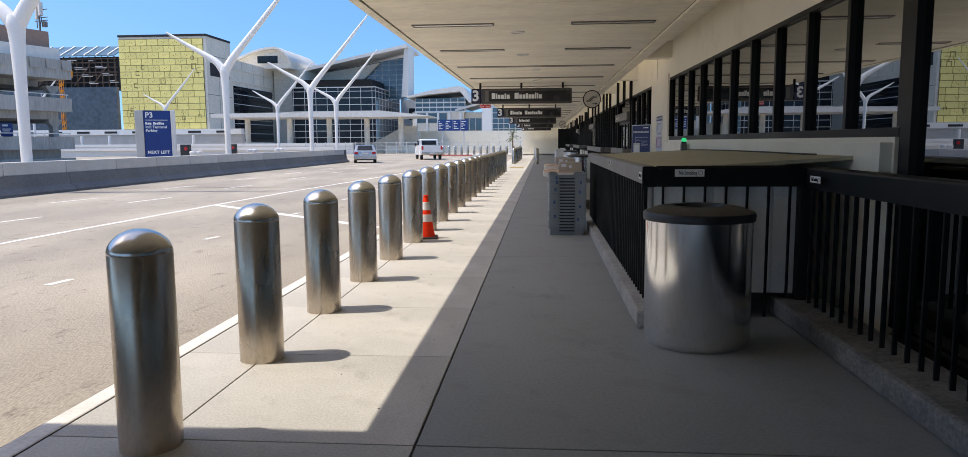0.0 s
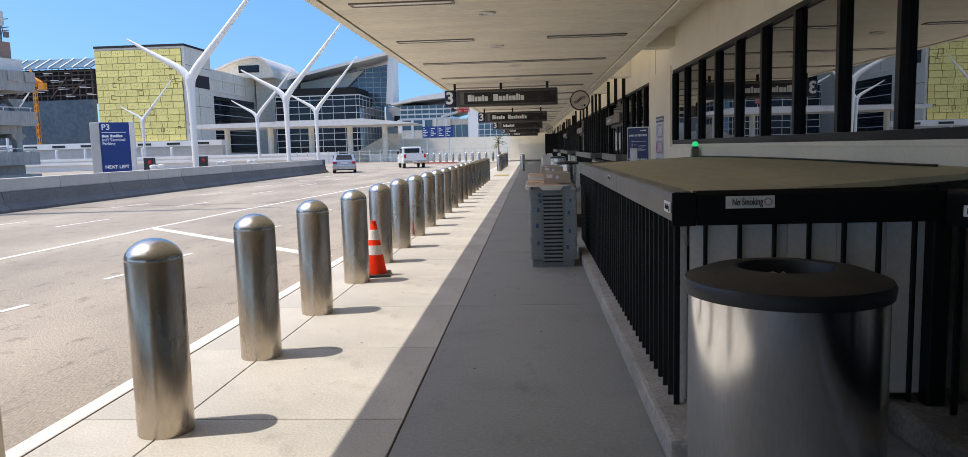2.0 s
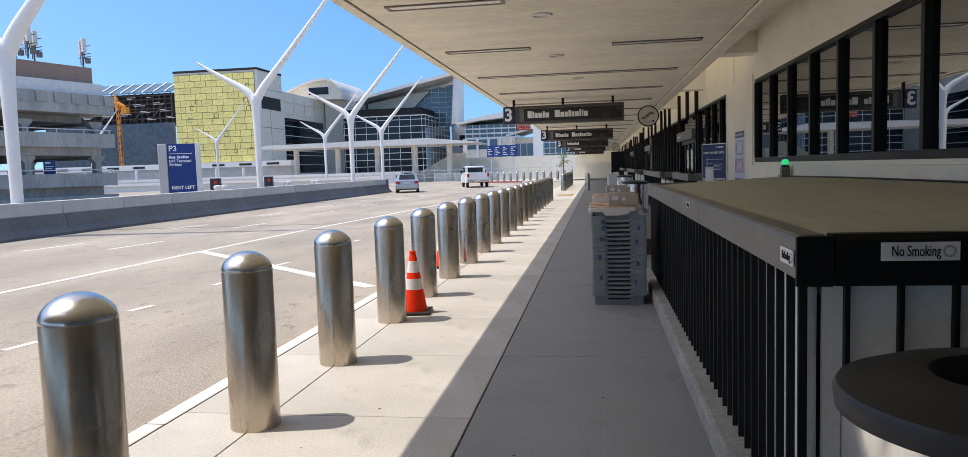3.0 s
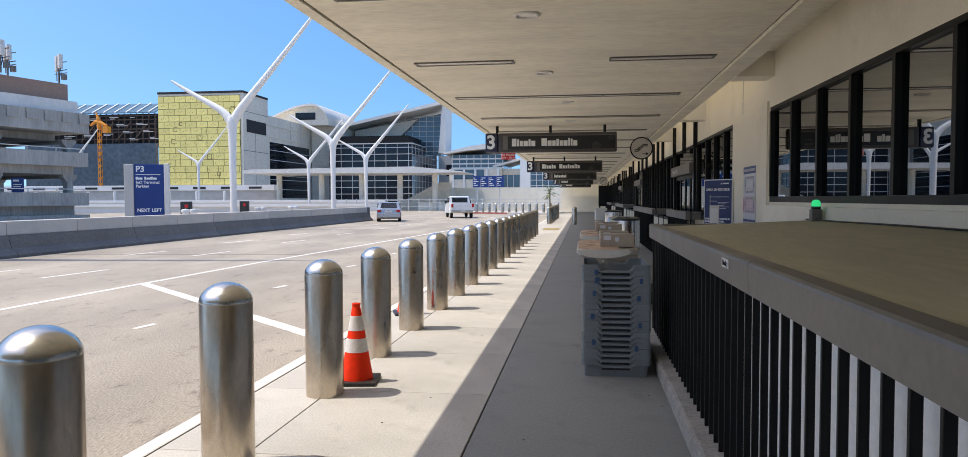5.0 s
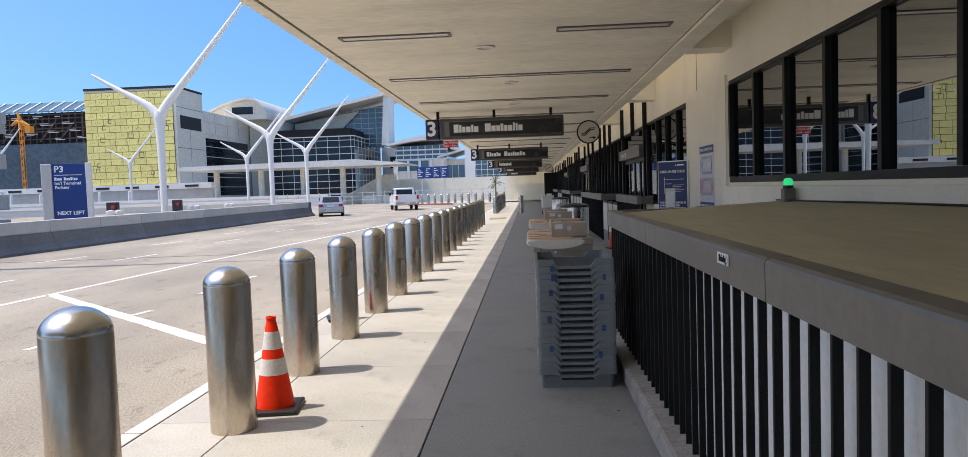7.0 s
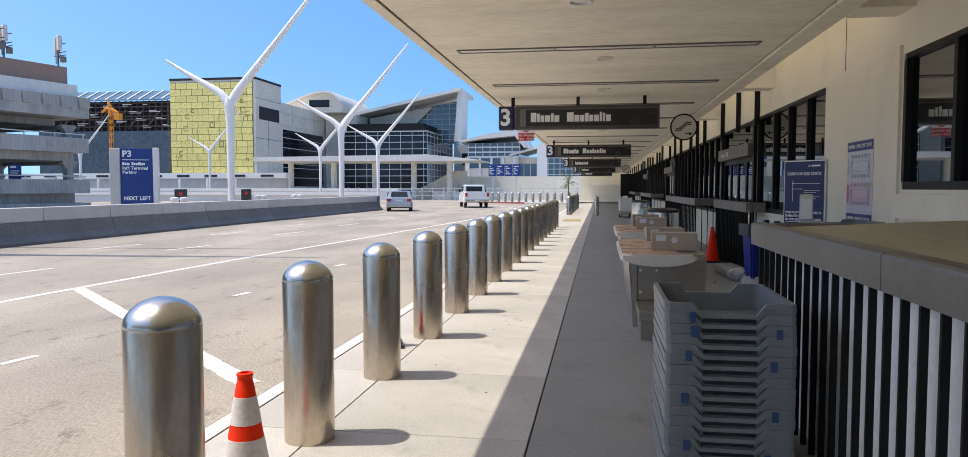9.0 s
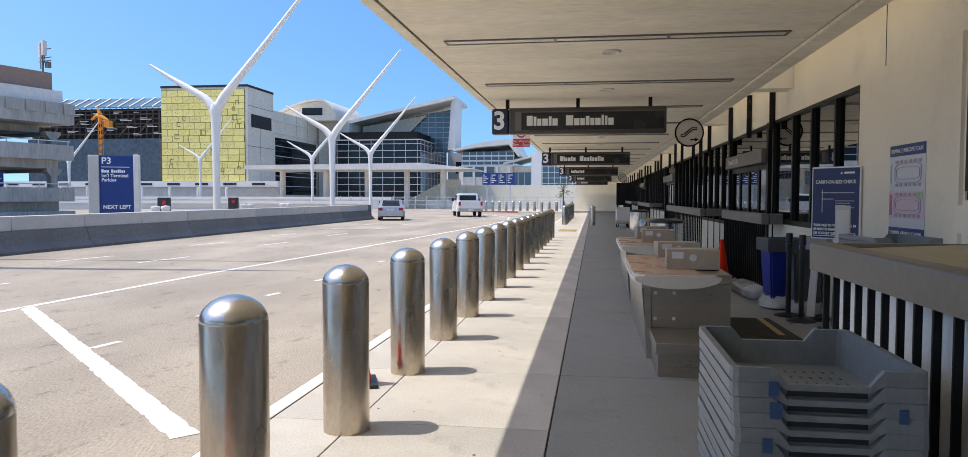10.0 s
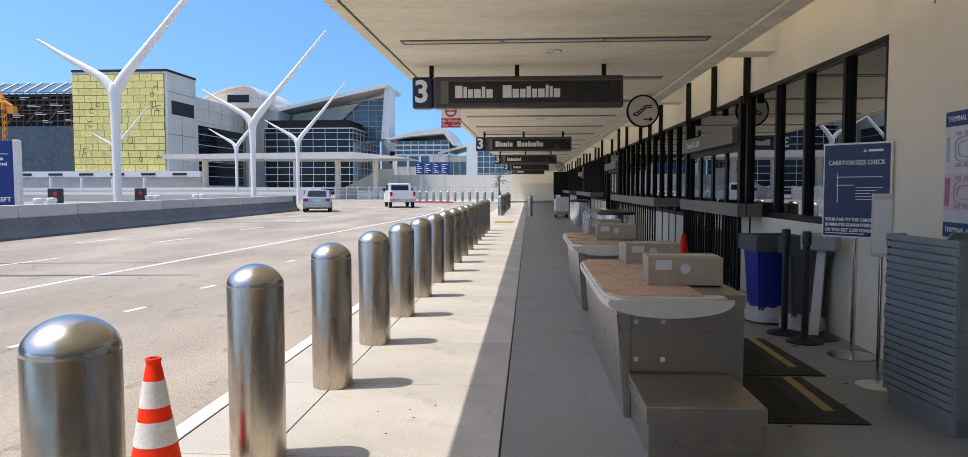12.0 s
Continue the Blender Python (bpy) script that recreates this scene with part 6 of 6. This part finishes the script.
def sedan(m):
    c = thing("sedan", "silver four-door sedan on the road", "car", m)
    prof = [(-2.25, 0.35), (-2.28, 0.6), (-2.2, 0.92), (-1.75, 1.0), (-1.1, 1.4), (-0.2, 1.46), (0.5, 1.38), (1.2, 0.98), (2.0, 0.82), (2.25, 0.6), (2.25, 0.3), (1.9, 0.22), (-1.9, 0.22)]
    part("body", car_body(bmesh.new(), prof, 0.88, 0.28), M_CAR, c, smooth=True)
    rear = bmesh.new()
    q = [(-0.62, -1.72, 1.03), (0.62, -1.72, 1.03), (0.55, -1.16, 1.39), (-0.55, -1.16, 1.39)]
    rear.faces.new([rear.verts.new(Vector(p) + Vector((0, -0.02, 0.015))) for p in q])
    bmesh.ops.solidify(rear, geom=rear.faces[:], thickness=0.012)
    part("rear_window", rear, M_CARGLASS, c, "dark rear window")
    for s in (-1, 1):
        sw = bmesh.new()
        prism(sw, [(-1.45, 1.03), (-1.0, 1.33), (-0.15, 1.39), (0.45, 1.32), (0.95, 1.03)], "x", s * 0.79, s * 0.872)
        part("side_window", sw, M_CARGLASS, c)
        part("tail_lamp", box(bmesh.new(), s * 0.7 - 0.14, s * 0.7 + 0.14, -2.3, -2.2, 0.72, 0.9, 0.02), M_TAIL, c, "red tail lamp")
        for y in (-1.4, 1.4):
            wheel(c, s * 0.8, y, 0.32)
    part("bumper", box(bmesh.new(), -0.85, 0.85, -2.33, -2.2, 0.32, 0.62, 0.04), M_CAR, c)
    part("plate", boxes((-0.26, 0.26, -2.31, -2.285, 0.7, 0.84)), M_LAM, c)
    return c


def pickup(m):
    c = thing("pickup_truck", "white pickup truck with a crew cab on the road", "truck", m)
    prof = [(-2.9, 0.55), (-2.95, 0.8), (-2.92, 1.3), (-0.7, 1.3), (-0.62, 1.88), (-0.3, 1.95), (0.9, 1.92), (1.7, 1.35), (2.7, 1.22), (2.85, 0.9), (2.85, 0.5), (2.4, 0.42), (-2.4, 0.45)]
    part("body", car_body(bmesh.new(), prof, 1.0, 0.14), M_CARWHITE, c, smooth=True)
    part("rear_window", box(bmesh.new(), -0.7, 0.7, -0.74, -0.66, 1.38, 1.8, 0.02), M_CARGLASS, c, "dark rear window")
    for s in (-1, 1):
        part("side_window", prism(bmesh.new(), [(-0.4, 1.4), (-0.35, 1.8), (0.8, 1.82), (1.35, 1.4)], "x", s * 0.86, s * 0.96), M_CARGLASS, c)
        part("tail_lamp", box(bmesh.new(), s * 0.9 - 0.09, s * 0.9 + 0.09, -2.98, -2.86, 0.95, 1.28, 0.02), M_TAIL, c, "red tail lamp")
        part("mirror", box(bmesh.new(), s * 1.12 - 0.1, s * 1.12 + 0.1, 0.85, 0.95, 1.3, 1.55, 0.02), M_RUBBER, c)
        for y in (-1.85, 1.85):
            wheel(c, s * 0.88, y, 0.4)
    part("bumper", box(bmesh.new(), -0.98, 0.98, -3.08, -2.93, 0.5, 0.72, 0.03), M_CHROME, c, "chrome rear bumper")
    part("plate", boxes((-0.2, 0.2, -3.1, -3.085, 0.56, 0.68)), M_LAM, c)
    return c


sedan(pose(-14.6, 60.6, ROAD_Z, 0, 0, 14))
pickup(pose(-10.9, 71.0, ROAD_Z, 0, 0, 16))
